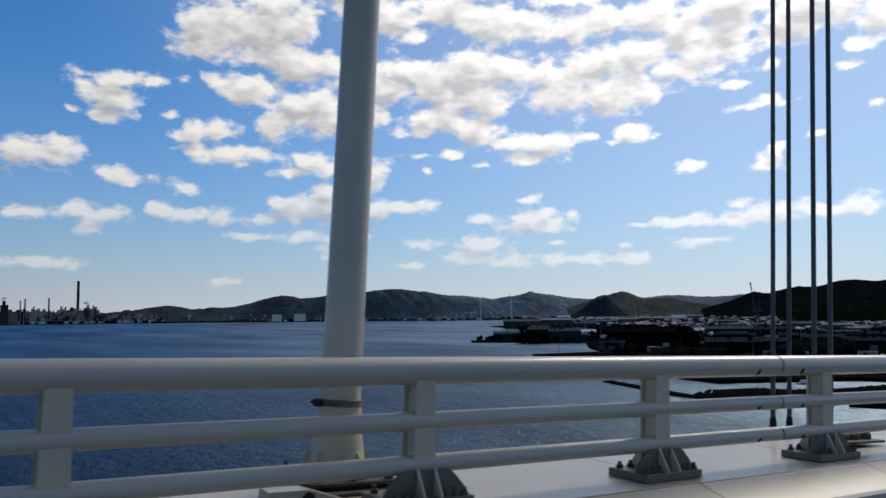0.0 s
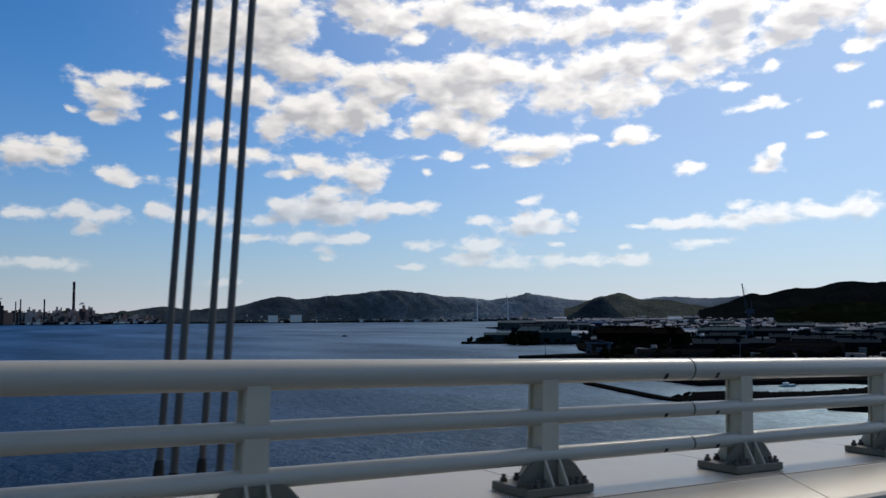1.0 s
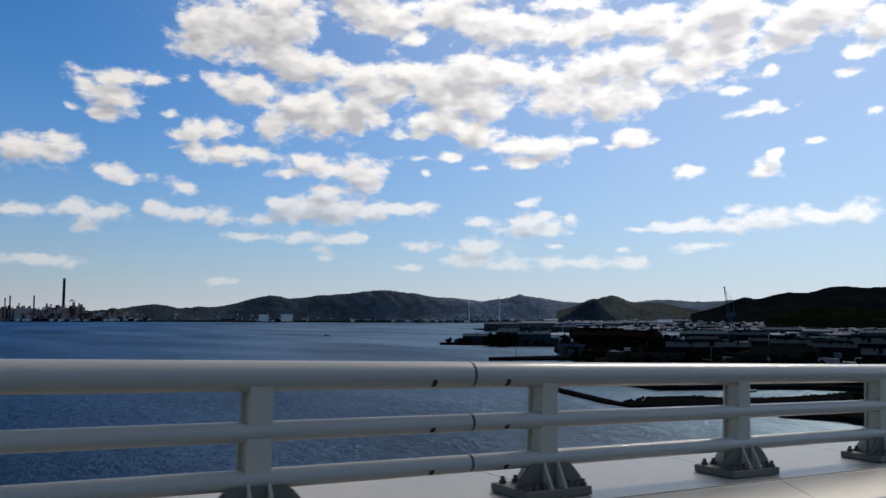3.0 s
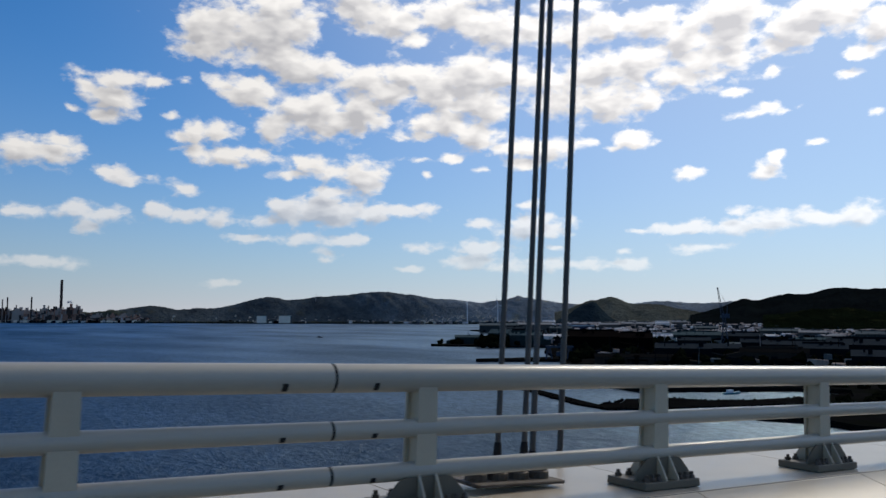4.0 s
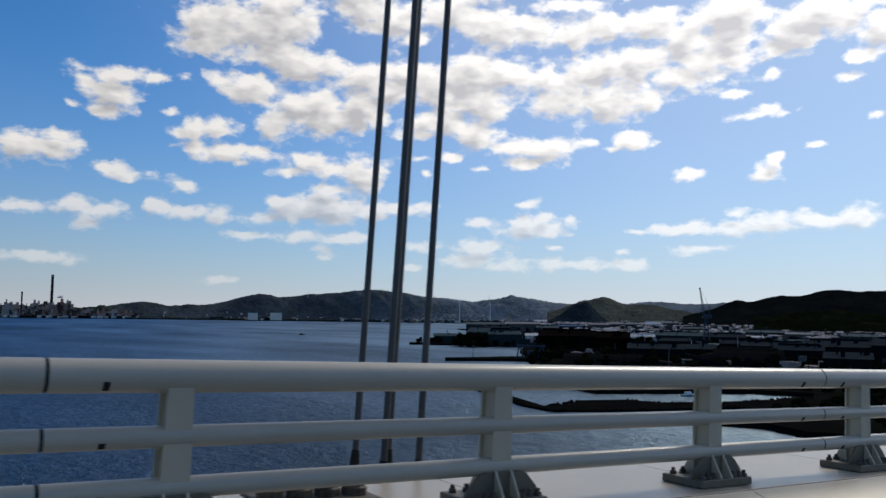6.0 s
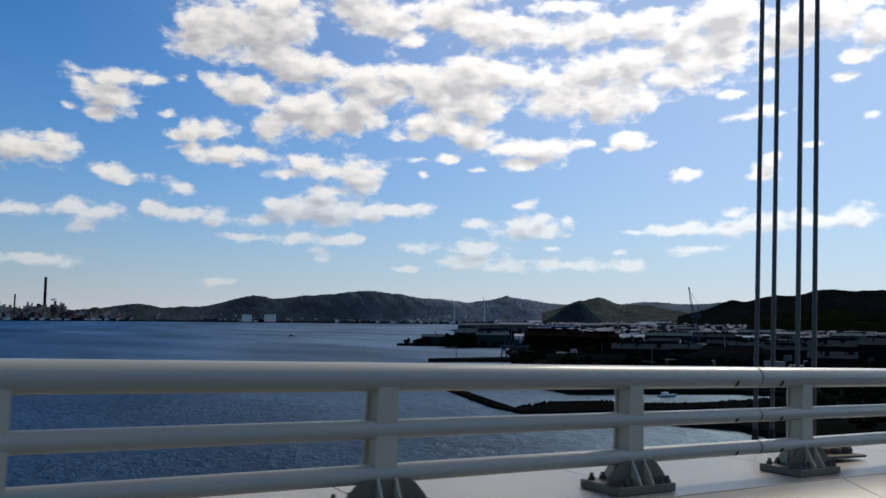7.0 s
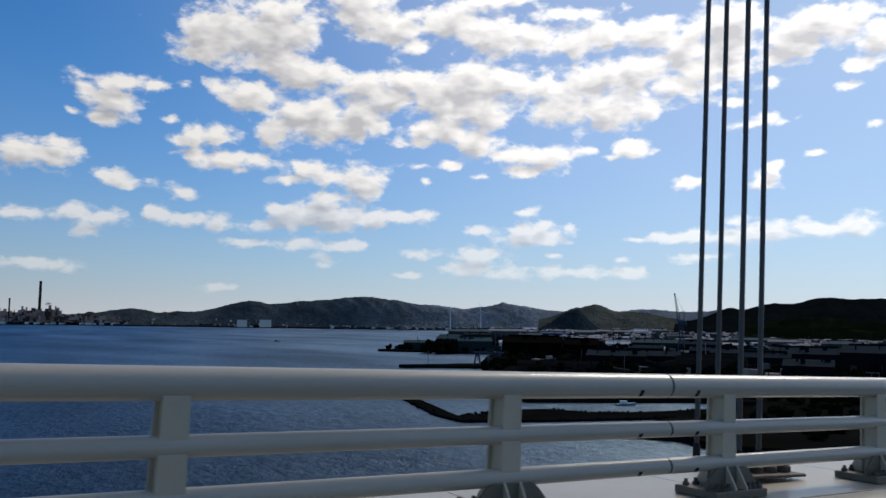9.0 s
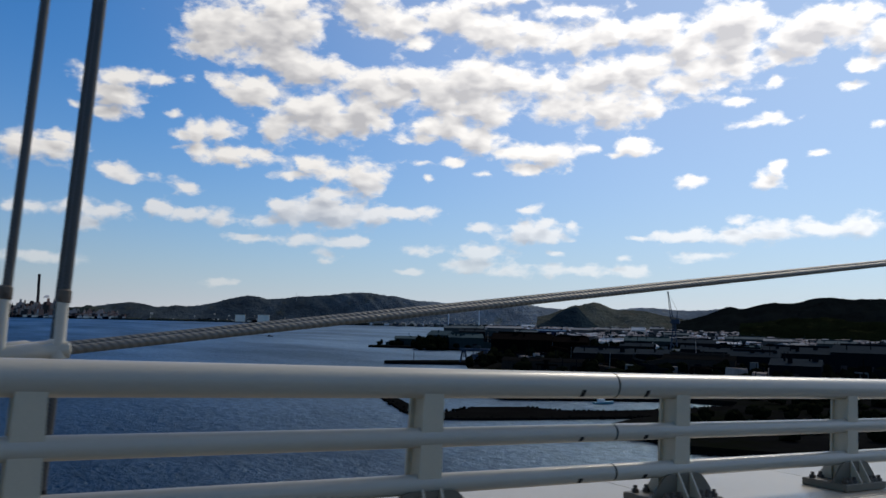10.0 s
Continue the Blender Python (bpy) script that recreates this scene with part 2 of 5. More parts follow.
# ---- materials ----
def material(name, base, rough=0.5, metal=0.0, vary=0.12, scale=3.0, fine=40.0, bump=0.1, bump_dist=0.01,
             stain=None, stain_at=0.62, random_part=0.0, coat=0.0, stretch=(1, 1, 1), spec=0.5):
    """A surface with a broad and a fine variation, stains and relief, in metres of the object."""
    m = bpy.data.materials.new(name)
    m.use_nodes = True
    nt = m.node_tree
    N, link = nt.nodes.new, nt.links.new
    b = nt.nodes["Principled BSDF"]
    tc, mp = N("ShaderNodeTexCoord"), N("ShaderNodeMapping")
    link(tc.outputs["Object"], mp.inputs[0])
    info = N("ShaderNodeObjectInfo")
    off = N("ShaderNodeVectorMath")
    off.operation = "SCALE"
    off.inputs[0].default_value = (37, 53, 19)
    link(info.outputs["Random"], off.inputs["Scale"])
    link(off.outputs[0], mp.inputs["Location"])
    mp.inputs["Scale"].default_value = stretch

    def noise_tex(s, detail, rgh=0.6):
        n = N("ShaderNodeTexNoise")
        n.inputs["Scale"].default_value, n.inputs["Detail"].default_value, n.inputs["Roughness"].default_value = s, detail, rgh
        link(mp.outputs[0], n.inputs["Vector"])
        return n.outputs["Fac"]

    broad, grain = noise_tex(scale, 4), noise_tex(fine, 6)
    add = N("ShaderNodeMath")
    add.operation = "MULTIPLY_ADD"
    link(grain, add.inputs[0])
    add.inputs[1].default_value = 0.5
    link(broad, add.inputs[2])
    rng = N("ShaderNodeMapRange")
    rng.inputs[1].default_value, rng.inputs[2].default_value = 0.45, 1.05
    rng.inputs[3].default_value, rng.inputs[4].default_value = 1 - vary, 1 + vary
    link(add.outputs[0], rng.inputs[0])
    val = rng.outputs[0]
    if random_part:
        rp = N("ShaderNodeMapRange")
        rp.inputs[3].default_value, rp.inputs[4].default_value = 1 - random_part, 1 + random_part
        link(info.outputs["Random"], rp.inputs[0])
        mu = N("ShaderNodeMath")
        mu.operation = "MULTIPLY"
        link(val, mu.inputs[0]), link(rp.outputs[0], mu.inputs[1])
        val = mu.outputs[0]
    col = N("ShaderNodeVectorMath")
    col.operation = "SCALE"
    col.inputs[0].default_value = base
    link(val, col.inputs["Scale"])
    out = col.outputs[0]
    if stain:
        st = N("ShaderNodeMapRange")
        st.inputs[1].default_value, st.inputs[2].default_value = stain_at, stain_at + 0.12
        st.inputs[4].default_value = 0.8
        link(noise_tex(scale * 1.7, 8, 0.7), st.inputs[0])
        mx = N("ShaderNodeMix")
        mx.data_type = "RGBA"
        link(st.outputs[0], mx.inputs[0]), link(out, mx.inputs[6])
        mx.inputs[7].default_value = (*stain, 1)
        out = mx.outputs[2]
    link(out, b.inputs["Base Color"])
    rr = N("ShaderNodeMapRange")
    rr.inputs[3].default_value, rr.inputs[4].default_value = max(0.03, rough - 0.1), min(1, rough + 0.12)
    link(grain, rr.inputs[0]), link(rr.outputs[0], b.inputs["Roughness"])
    b.inputs["Metallic"].default_value = metal
    b.inputs["Coat Weight"].default_value = coat
    b.inputs["Specular IOR Level"].default_value = spec
    if bump:
        bp = N("ShaderNodeBump")
        bp.inputs["Strength"].default_value, bp.inputs["Distance"].default_value = bump, bump_dist
        link(grain, bp.inputs["Height"]), link(bp.outputs[0], b.inputs["Normal"])
    return m


def water_material():
    """Wind-roughened harbour water: deep blue body, and a broken sheen that grows towards grazing."""
    m = bpy.data.materials.new("sea_water")
    m.use_nodes = True
    nt = m.node_tree
    nt.nodes.clear()
    N, link = nt.nodes.new, nt.links.new
    tc = N("ShaderNodeTexCoord")

    def tex(stretch, s, detail, rgh=0.55):
        mp = N("ShaderNodeMapping")
        link(tc.outputs["Object"], mp.inputs[0])
        mp.inputs["Scale"].default_value = stretch
        mp.inputs["Rotation"].default_value = (0, 0, radians(25))
        n = N("ShaderNodeTexNoise")
        n.inputs["Scale"].default_value, n.inputs["Detail"].default_value, n.inputs["Roughness"].default_value = s, detail, rgh
        link(mp.outputs[0], n.inputs["Vector"])
        return n.outputs["Fac"]

    patch = tex((1, 0.35, 1), 0.006, 5)          # gusts on the surface
    ramp = N("ShaderNodeValToRGB")
    link(patch, ramp.inputs[0])
    ramp.color_ramp.elements[0].position, ramp.color_ramp.elements[1].position = 0.35, 0.68
    ramp.color_ramp.elements[0].color = (0.0003, 0.004, 0.014, 1)
    ramp.color_ramp.elements[1].color = (0.0005, 0.008, 0.024, 1)
    wave, ripple = tex((1, 0.6, 1), 0.13, 6, 0.62), tex((1, 0.7, 1), 0.7, 5, 0.6)
    ad = N("ShaderNodeMath")
    ad.operation = "MULTIPLY_ADD"
    link(ripple, ad.inputs[0])
    ad.inputs[1].default_value = 0.3
    link(wave, ad.inputs[2])
    bp = N("ShaderNodeBump")
    bp.inputs["Strength"].default_value, bp.inputs["Distance"].default_value = 1.0, 2.1
    link(ad.outputs[0], bp.inputs["Height"])
    body, sheen = N("ShaderNodeBsdfDiffuse"), N("ShaderNodeBsdfGlossy")
    facet = N("ShaderNodeMapRange")               # steep and flat faces of the chop, painted as noise in tone and sheen
    facet.inputs[1].default_value, facet.inputs[2].default_value = 0.35, 0.65
    facet.inputs[3].default_value, facet.inputs[4].default_value = 0.74, 1.26
    link(tex((1, 0.55, 1), 0.35, 7, 0.7), facet.inputs[0])
    tone = N("ShaderNodeVectorMath")
    tone.operation = "SCALE"
    link(ramp.outputs[0], tone.inputs[0]), link(facet.outputs[0], tone.inputs["Scale"])
    link(tone.outputs[0], body.inputs["Color"])
    sheen.distribution = "BECKMANN"
    sheen.inputs["Roughness"].default_value = 0.29
    sheen.inputs["Color"].default_value = (0.66, 0.86, 1.0, 1)
    lean = N("ShaderNodeVectorMath")              # normals tilted towards the bridge, so the sheen reflects higher sky
    lean.operation = "ADD"
    link(bp.outputs[0], lean.inputs[0])
    lean.inputs[1].default_value = (-0.09, -0.15, 0)
    even = N("ShaderNodeVectorMath")
    even.operation = "NORMALIZE"
    link(lean.outputs[0], even.inputs[0])
    link(bp.outputs[0], body.inputs["Normal"]), link(even.outputs[0], sheen.inputs["Normal"])
    lw = N("ShaderNodeLayerWeight")
    lw.inputs["Blend"].default_value = 0.5
    pw = N("ShaderNodeMath")
    pw.operation = "POWER"
    link(lw.outputs["Facing"], pw.inputs[0])
    pw.inputs[1].default_value = 5.0
    fac = N("ShaderNodeMapRange")
    fac.inputs[3].default_value, fac.inputs[4].default_value = 0.10, 0.33
    link(pw.outputs[0], fac.inputs[0])
    gust = N("ShaderNodeMapRange")
    gust.inputs[1].default_value, gust.inputs[2].default_value = 0.35, 0.65
    gust.inputs[3].default_value, gust.inputs[4].default_value = 0.72, 1.28
    link(patch, gust.inputs[0])
    broken = N("ShaderNodeMath")
    broken.operation = "MULTIPLY"
    link(gust.outputs[0], broken.inputs[0]), link(facet.outputs[0], broken.inputs[1])
    cut = N("ShaderNodeMath")
    cut.operation = "MULTIPLY"
    link(broken.outputs[0], cut.inputs[0]), link(fac.outputs[0], cut.inputs[1])
    mix, out = N("ShaderNodeMixShader"), N("ShaderNodeOutputMaterial")
    link(cut.outputs[0], mix.inputs[0]), link(body.outputs[0], mix.inputs[1]), link(sheen.outputs[0], mix.inputs[2])
    link(mix.outputs[0], out.inputs["Surface"])
    return m


# rail, kerb and post paints are warmed to offset the blue skylight
PAINT = material("aged_warmed_white_bridge_paint", (0.465, 0.42, 0.33), 0.34, vary=0.10, scale=1.6, fine=60, bump=0.05, stain=(0.34, 0.31, 0.25), stain_at=0.63, coat=0.2, stretch=(0.22, 1, 1))
PAINT_DECK = material("aged_warmed_white_kerb_paint", (0.46, 0.392, 0.295), 0.34, vary=0.13, scale=0.9, fine=45, bump=0.05, stain=(0.34, 0.30, 0.25), stain_at=0.64, random_part=0.05, coat=0.1)
# grime together with painted shade about the post feet
PAINT_BASE = material("grimy_shaded_base_paint", (0.145, 0.122, 0.082), 0.5, vary=0.14, scale=5, fine=70, bump=0.1, stain=(0.14, 0.11, 0.08), stain_at=0.56)
PAINT_POST = material("warmed_white_post_paint", (0.53, 0.455, 0.325), 0.45, vary=0.09, scale=3, fine=70, bump=0.06, stain=(0.24, 0.19, 0.14), stain_at=0.66)
SEAM = material("grimy_sealant", (0.24, 0.22, 0.19), 0.7, vary=0.3, scale=2.0, fine=30, bump=0.1)
STEEL = material("dull_galvanised_steel", (0.32, 0.33, 0.34), 0.5, 0.6, vary=0.15, scale=6, fine=90, bump=0.1)
DARK = material("dark_rubber_seal", (0.02, 0.02, 0.02), 0.7, vary=0.2, scale=8, fine=80, spec=0.2)
RUST = material("rusty_anchor_steel", (0.12, 0.10, 0.08), 0.7, 0.2, vary=0.35, scale=7, fine=60, bump=0.3, stain=(0.05, 0.03, 0.015), stain_at=0.5)
ASPHALT = material("asphalt", (0.05, 0.05, 0.052), 0.85, vary=0.2, scale=0.8, fine=90, bump=0.4)
SIGN_GREEN = material("green_sign_face", (0.01, 0.10, 0.06), 0.35, vary=0.06, scale=5, fine=40, bump=0.02)
SIGN_WHITE = material("white_sign_marking", (0.78, 0.78, 0.76), 0.4, vary=0.04, scale=5, fine=40, bump=0.02)
WATER_M = water_material()
# near-black base colours hold the backlit shade of harbour and near hills
QUAY = material("backlit_quay_ground", (0.0085, 0.0088, 0.0086), 0.95, vary=0.5, scale=0.012, fine=0.15, bump=0.3, bump_dist=0.5, stain=(0.006, 0.0075, 0.004), stain_at=0.50, spec=0.0)
ROCK = material("backlit_breakwater_stone", (0.0065, 0.0066, 0.0064), 0.85, vary=0.4, scale=0.1, fine=1.2, bump=0.5, bump_dist=0.3, spec=0.0)
FOREST = material("backlit_hillside_woods", (0.006, 0.0085, 0.009), 0.95, vary=0.5, scale=0.005, fine=0.045, bump=1.0, bump_dist=16.0, stain=(0.012, 0.013, 0.010), stain_at=0.60, spec=0.0)
# this dark blue-green paints a cloud's shadow as a slope of its own
CLOUD_SHADE = material("cloud_shade_slope", (0.020, 0.032, 0.038), 0.95, vary=0.5, scale=0.005, fine=0.05, bump=1.0, bump_dist=14.0, spec=0.0)
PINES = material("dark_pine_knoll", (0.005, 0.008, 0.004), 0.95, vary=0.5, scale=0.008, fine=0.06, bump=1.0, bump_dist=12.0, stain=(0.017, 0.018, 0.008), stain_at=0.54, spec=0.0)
# distant woods below carry painted haze as a paler, greyer tone
HAZY_WOODS = material("hazy_ridge_woods", (0.056, 0.070, 0.077), 0.95, vary=0.5, scale=0.004, fine=0.035, bump=1.0, bump_dist=16.0, stain=(0.095, 0.088, 0.055), stain_at=0.58, spec=0.0)
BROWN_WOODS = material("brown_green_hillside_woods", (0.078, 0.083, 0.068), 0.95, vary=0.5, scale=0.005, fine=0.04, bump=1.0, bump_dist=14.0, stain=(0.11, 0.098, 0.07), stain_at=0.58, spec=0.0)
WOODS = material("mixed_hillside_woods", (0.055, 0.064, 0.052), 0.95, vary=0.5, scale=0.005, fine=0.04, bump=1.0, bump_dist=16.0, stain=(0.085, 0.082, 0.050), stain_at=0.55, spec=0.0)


def haze_east(m, pale, x0, x1):
    """Paints haze into the woods from x0 to x1, with a ragged border."""
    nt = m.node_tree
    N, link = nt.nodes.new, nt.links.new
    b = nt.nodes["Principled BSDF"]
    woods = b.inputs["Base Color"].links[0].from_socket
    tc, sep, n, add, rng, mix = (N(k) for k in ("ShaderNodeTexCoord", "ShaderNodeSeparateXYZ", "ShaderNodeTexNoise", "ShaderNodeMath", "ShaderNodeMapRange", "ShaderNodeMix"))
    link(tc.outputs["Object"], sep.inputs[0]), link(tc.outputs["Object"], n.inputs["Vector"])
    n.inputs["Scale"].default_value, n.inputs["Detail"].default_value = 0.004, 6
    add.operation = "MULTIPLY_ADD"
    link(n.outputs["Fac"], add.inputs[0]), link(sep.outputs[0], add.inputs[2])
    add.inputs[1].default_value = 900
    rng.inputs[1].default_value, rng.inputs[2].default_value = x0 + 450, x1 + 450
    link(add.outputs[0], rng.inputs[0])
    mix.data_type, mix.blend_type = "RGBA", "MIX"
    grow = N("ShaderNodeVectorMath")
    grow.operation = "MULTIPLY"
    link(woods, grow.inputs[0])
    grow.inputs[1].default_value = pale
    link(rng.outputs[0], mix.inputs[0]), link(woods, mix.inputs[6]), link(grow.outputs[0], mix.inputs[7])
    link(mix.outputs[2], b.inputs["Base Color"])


haze_east(HAZY_WOODS, (3.3, 3.1, 3.1), 2300, 3100)
# scrub leaves darkened likewise, backlit shade put into their base colour
LEAF = material("backlit_scrub_leaves", (0.0065, 0.008, 0.004), 0.9, vary=0.5, scale=0.05, fine=0.8, bump=0.8, bump_dist=0.6, stain=(0.017, 0.013, 0.006), stain_at=0.58, spec=0.0)


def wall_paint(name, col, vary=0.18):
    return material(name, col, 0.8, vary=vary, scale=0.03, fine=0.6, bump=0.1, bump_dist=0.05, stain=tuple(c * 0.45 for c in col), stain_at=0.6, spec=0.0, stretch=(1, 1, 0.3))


# most walls are darkened for their backlit shade; roofs stay paler
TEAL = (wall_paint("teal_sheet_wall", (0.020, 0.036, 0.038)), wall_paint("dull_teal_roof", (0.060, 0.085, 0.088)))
# grey and pale walls, mostly far off, are lifted as painted haze
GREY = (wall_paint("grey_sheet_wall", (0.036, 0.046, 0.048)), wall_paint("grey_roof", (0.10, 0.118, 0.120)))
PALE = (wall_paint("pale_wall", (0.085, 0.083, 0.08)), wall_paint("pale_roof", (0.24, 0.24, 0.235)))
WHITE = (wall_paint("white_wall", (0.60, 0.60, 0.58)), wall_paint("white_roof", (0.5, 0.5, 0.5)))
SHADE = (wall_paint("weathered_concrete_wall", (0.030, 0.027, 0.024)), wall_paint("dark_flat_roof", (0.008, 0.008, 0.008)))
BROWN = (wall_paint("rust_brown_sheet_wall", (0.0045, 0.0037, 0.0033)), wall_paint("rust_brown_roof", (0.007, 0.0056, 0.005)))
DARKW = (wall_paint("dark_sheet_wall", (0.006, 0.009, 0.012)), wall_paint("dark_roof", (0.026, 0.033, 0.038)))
# haze over the works is mixed into their brown and pale tones
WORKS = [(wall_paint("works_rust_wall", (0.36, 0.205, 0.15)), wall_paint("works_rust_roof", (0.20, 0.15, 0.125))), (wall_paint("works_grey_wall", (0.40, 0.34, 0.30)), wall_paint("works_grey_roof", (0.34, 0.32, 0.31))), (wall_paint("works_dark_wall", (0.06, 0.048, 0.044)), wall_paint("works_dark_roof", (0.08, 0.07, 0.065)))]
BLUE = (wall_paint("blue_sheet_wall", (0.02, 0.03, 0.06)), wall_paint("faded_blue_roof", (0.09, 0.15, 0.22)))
CREAM = (wall_paint("cream_wall", (0.84, 0.76, 0.64), 0.06), wall_paint("cream_roof", (0.62, 0.56, 0.47), 0.08))
TOWN = wall_paint("mixed_town_plaster", (0.34, 0.29, 0.26), 0.6)
TOWNS = (TOWN, PALE[1])
CRANE_BLUE = material("blue_grey_crane_paint", (0.03, 0.05, 0.08), 0.6, vary=0.2, scale=0.3, fine=2, bump=0.05, spec=0.2)
STACK = material("smoke_stained_stack", (0.05, 0.042, 0.042), 0.85, vary=0.3, scale=0.05, fine=0.5, bump=0.1, spec=0.0)
STACK_PALE = material("pale_stack", (0.20, 0.17, 0.15), 0.85, vary=0.3, scale=0.05, fine=0.5, bump=0.1, spec=0.1)
HULL = material("dark_boat_hull", (0.03, 0.04, 0.06), 0.5, vary=0.2, scale=0.5, fine=6, bump=0.05)
HULL_TEAL = material("faded_teal_boat_paint", (0.10, 0.27, 0.32), 0.45, vary=0.15, scale=0.8, fine=8, bump=0.03)
HULL_WHITE = material("white_boat_paint", (0.6, 0.62, 0.62), 0.45, vary=0.1, scale=0.8, fine=8, bump=0.03)


def steam_material():
    """Bright vapour that lets the light through."""
    m = bpy.data.materials.new("white_steam")
    m.use_nodes = True
    nt = m.node_tree
    nt.nodes.clear()
    a, b, mix, out = (nt.nodes.new(k) for k in ("ShaderNodeBsdfDiffuse", "ShaderNodeBsdfTranslucent", "ShaderNodeMixShader", "ShaderNodeOutputMaterial"))
    a.inputs[0].default_value = b.inputs[0].default_value = (0.95, 0.95, 0.95, 1)
    clear, thin = nt.nodes.new("ShaderNodeBsdfTransparent"), nt.nodes.new("ShaderNodeMixShader")
    mix.inputs[0].default_value = 0.5
    nt.links.new(a.outputs[0], mix.inputs[1]), nt.links.new(b.outputs[0], mix.inputs[2]), nt.links.new(mix.outputs[0], thin.inputs[2])
    nt.links.new(clear.outputs[0], thin.inputs[1]), nt.links.new(thin.outputs[0], out.inputs[0])
    thin.inputs[0].default_value = 0.4
    return m


STEAM = steam_material()
TURBINE = material("white_turbine_paint", (0.7, 0.71, 0.72), 0.5, vary=0.05, scale=0.1, fine=1, bump=0.02)


# ---- mesh helpers ----
def part(name, bm, mat, parent=None, label=""):
    me = bpy.data.meshes.new(name)
    bmesh.ops.recalc_face_normals(bm, faces=bm.faces)
    bm.to_mesh(me)
    bm.free()
    me.materials.append(mat)
    ob = new(name, me)
    if parent is not None:
        ob.parent = parent
    if label:
        ob["label"] = label
    return ob


def share(name, me, parent, loc, rz=0.0):
    ob = new(name, me)
    ob.parent = parent
    ob.location = loc
    ob.rotation_euler = (0, 0, rz)
    return ob


def empty(name, m):
    ob = new(name)
    ob.empty_display_size = 0.2
    ob.matrix_world = m
    return ob


def smooth(ob, angle=40):
    for f in ob.data.polygons:
        f.use_smooth = True
    ob.data.set_sharp_from_angle(angle=radians(angle))
    return ob


def add_box(bm, x0, x1, y0, y1, z0, z1, bevel=0.0):
    vs = [bm.verts.new((x, y, z)) for z in (z0, z1) for x, y in ((x0, y0), (x1, y0), (x1, y1), (x0, y1))]
    fs = [bm.faces.new([vs[i] for i in q]) for q in ((3, 2, 1, 0), (4, 5, 6, 7), (0, 1, 5, 4), (1, 2, 6, 5), (2, 3, 7, 6), (3, 0, 4, 7))]
    if bevel:
        bmesh.ops.bevel(bm, geom=list({e for f in fs for e in f.edges}), offset=bevel, segments=1, affect="EDGES", profile=0.5)
    return vs


def add_tube(bm, a, b, r0, r1=None, n=16, caps=True):
    """A round bar from a to b, tapering from r0 to r1."""
    a, b = Vector(a), Vector(b)
    r1 = r0 if r1 is None else r1
    q = (b - a).to_track_quat("Z", "Y")
    rings = []
    for c, r in ((a, r0), (b, r1)):
        rings.append([bm.verts.new(c + q @ Vector((math.cos(2 * math.pi * i / n) * r, math.sin(2 * math.pi * i / n) * r, 0))) for i in range(n)])
    for i in range(n):
        bm.faces.new((rings[0][i], rings[0][(i + 1) % n], rings[1][(i + 1) % n], rings[1][i]))
    if caps:
        bm.faces.new(rings[0][::-1]), bm.faces.new(rings[1])


def add_lathe(bm, prof, n=24, axis_at=(0, 0)):
    """A turned body from (radius, height) pairs."""
    rings = [[bm.verts.new((axis_at[0] + r * math.cos(2 * math.pi * i / n), axis_at[1] + r * math.sin(2 * math.pi * i / n), z)) for i in range(n)] for r, z in prof]
    for lo, hi in zip(rings, rings[1:]):
        for i in range(n):
            bm.faces.new((lo[i], lo[(i + 1) % n], hi[(i + 1) % n], hi[i]))
    bm.faces.new(rings[0][::-1]), bm.faces.new(rings[-1])


def add_prism(bm, outline, y0, y1):
    """An outline in x and z, drawn out along y."""
    a = [bm.verts.new((x, y0, z)) for x, z in outline]
    b = [bm.verts.new((x, y1, z)) for x, z in outline]
    n = len(outline)
    bm.faces.new(a), bm.faces.new(b[::-1])
    for i in range(n):
        bm.faces.new((a[i], b[i], b[(i + 1) % n], a[(i + 1) % n]))


def on_bridge(s, lat, up, lean=0.0):
    """A pose on the bridge: along it, across it and above its base line."""
    return BR @ Matrix.Translation((s, lat, up)) @ Matrix.Rotation(radians(lean), 4, "Y")


# ---- the bridge deck ----
S0, S1 = -36.0, 252.0


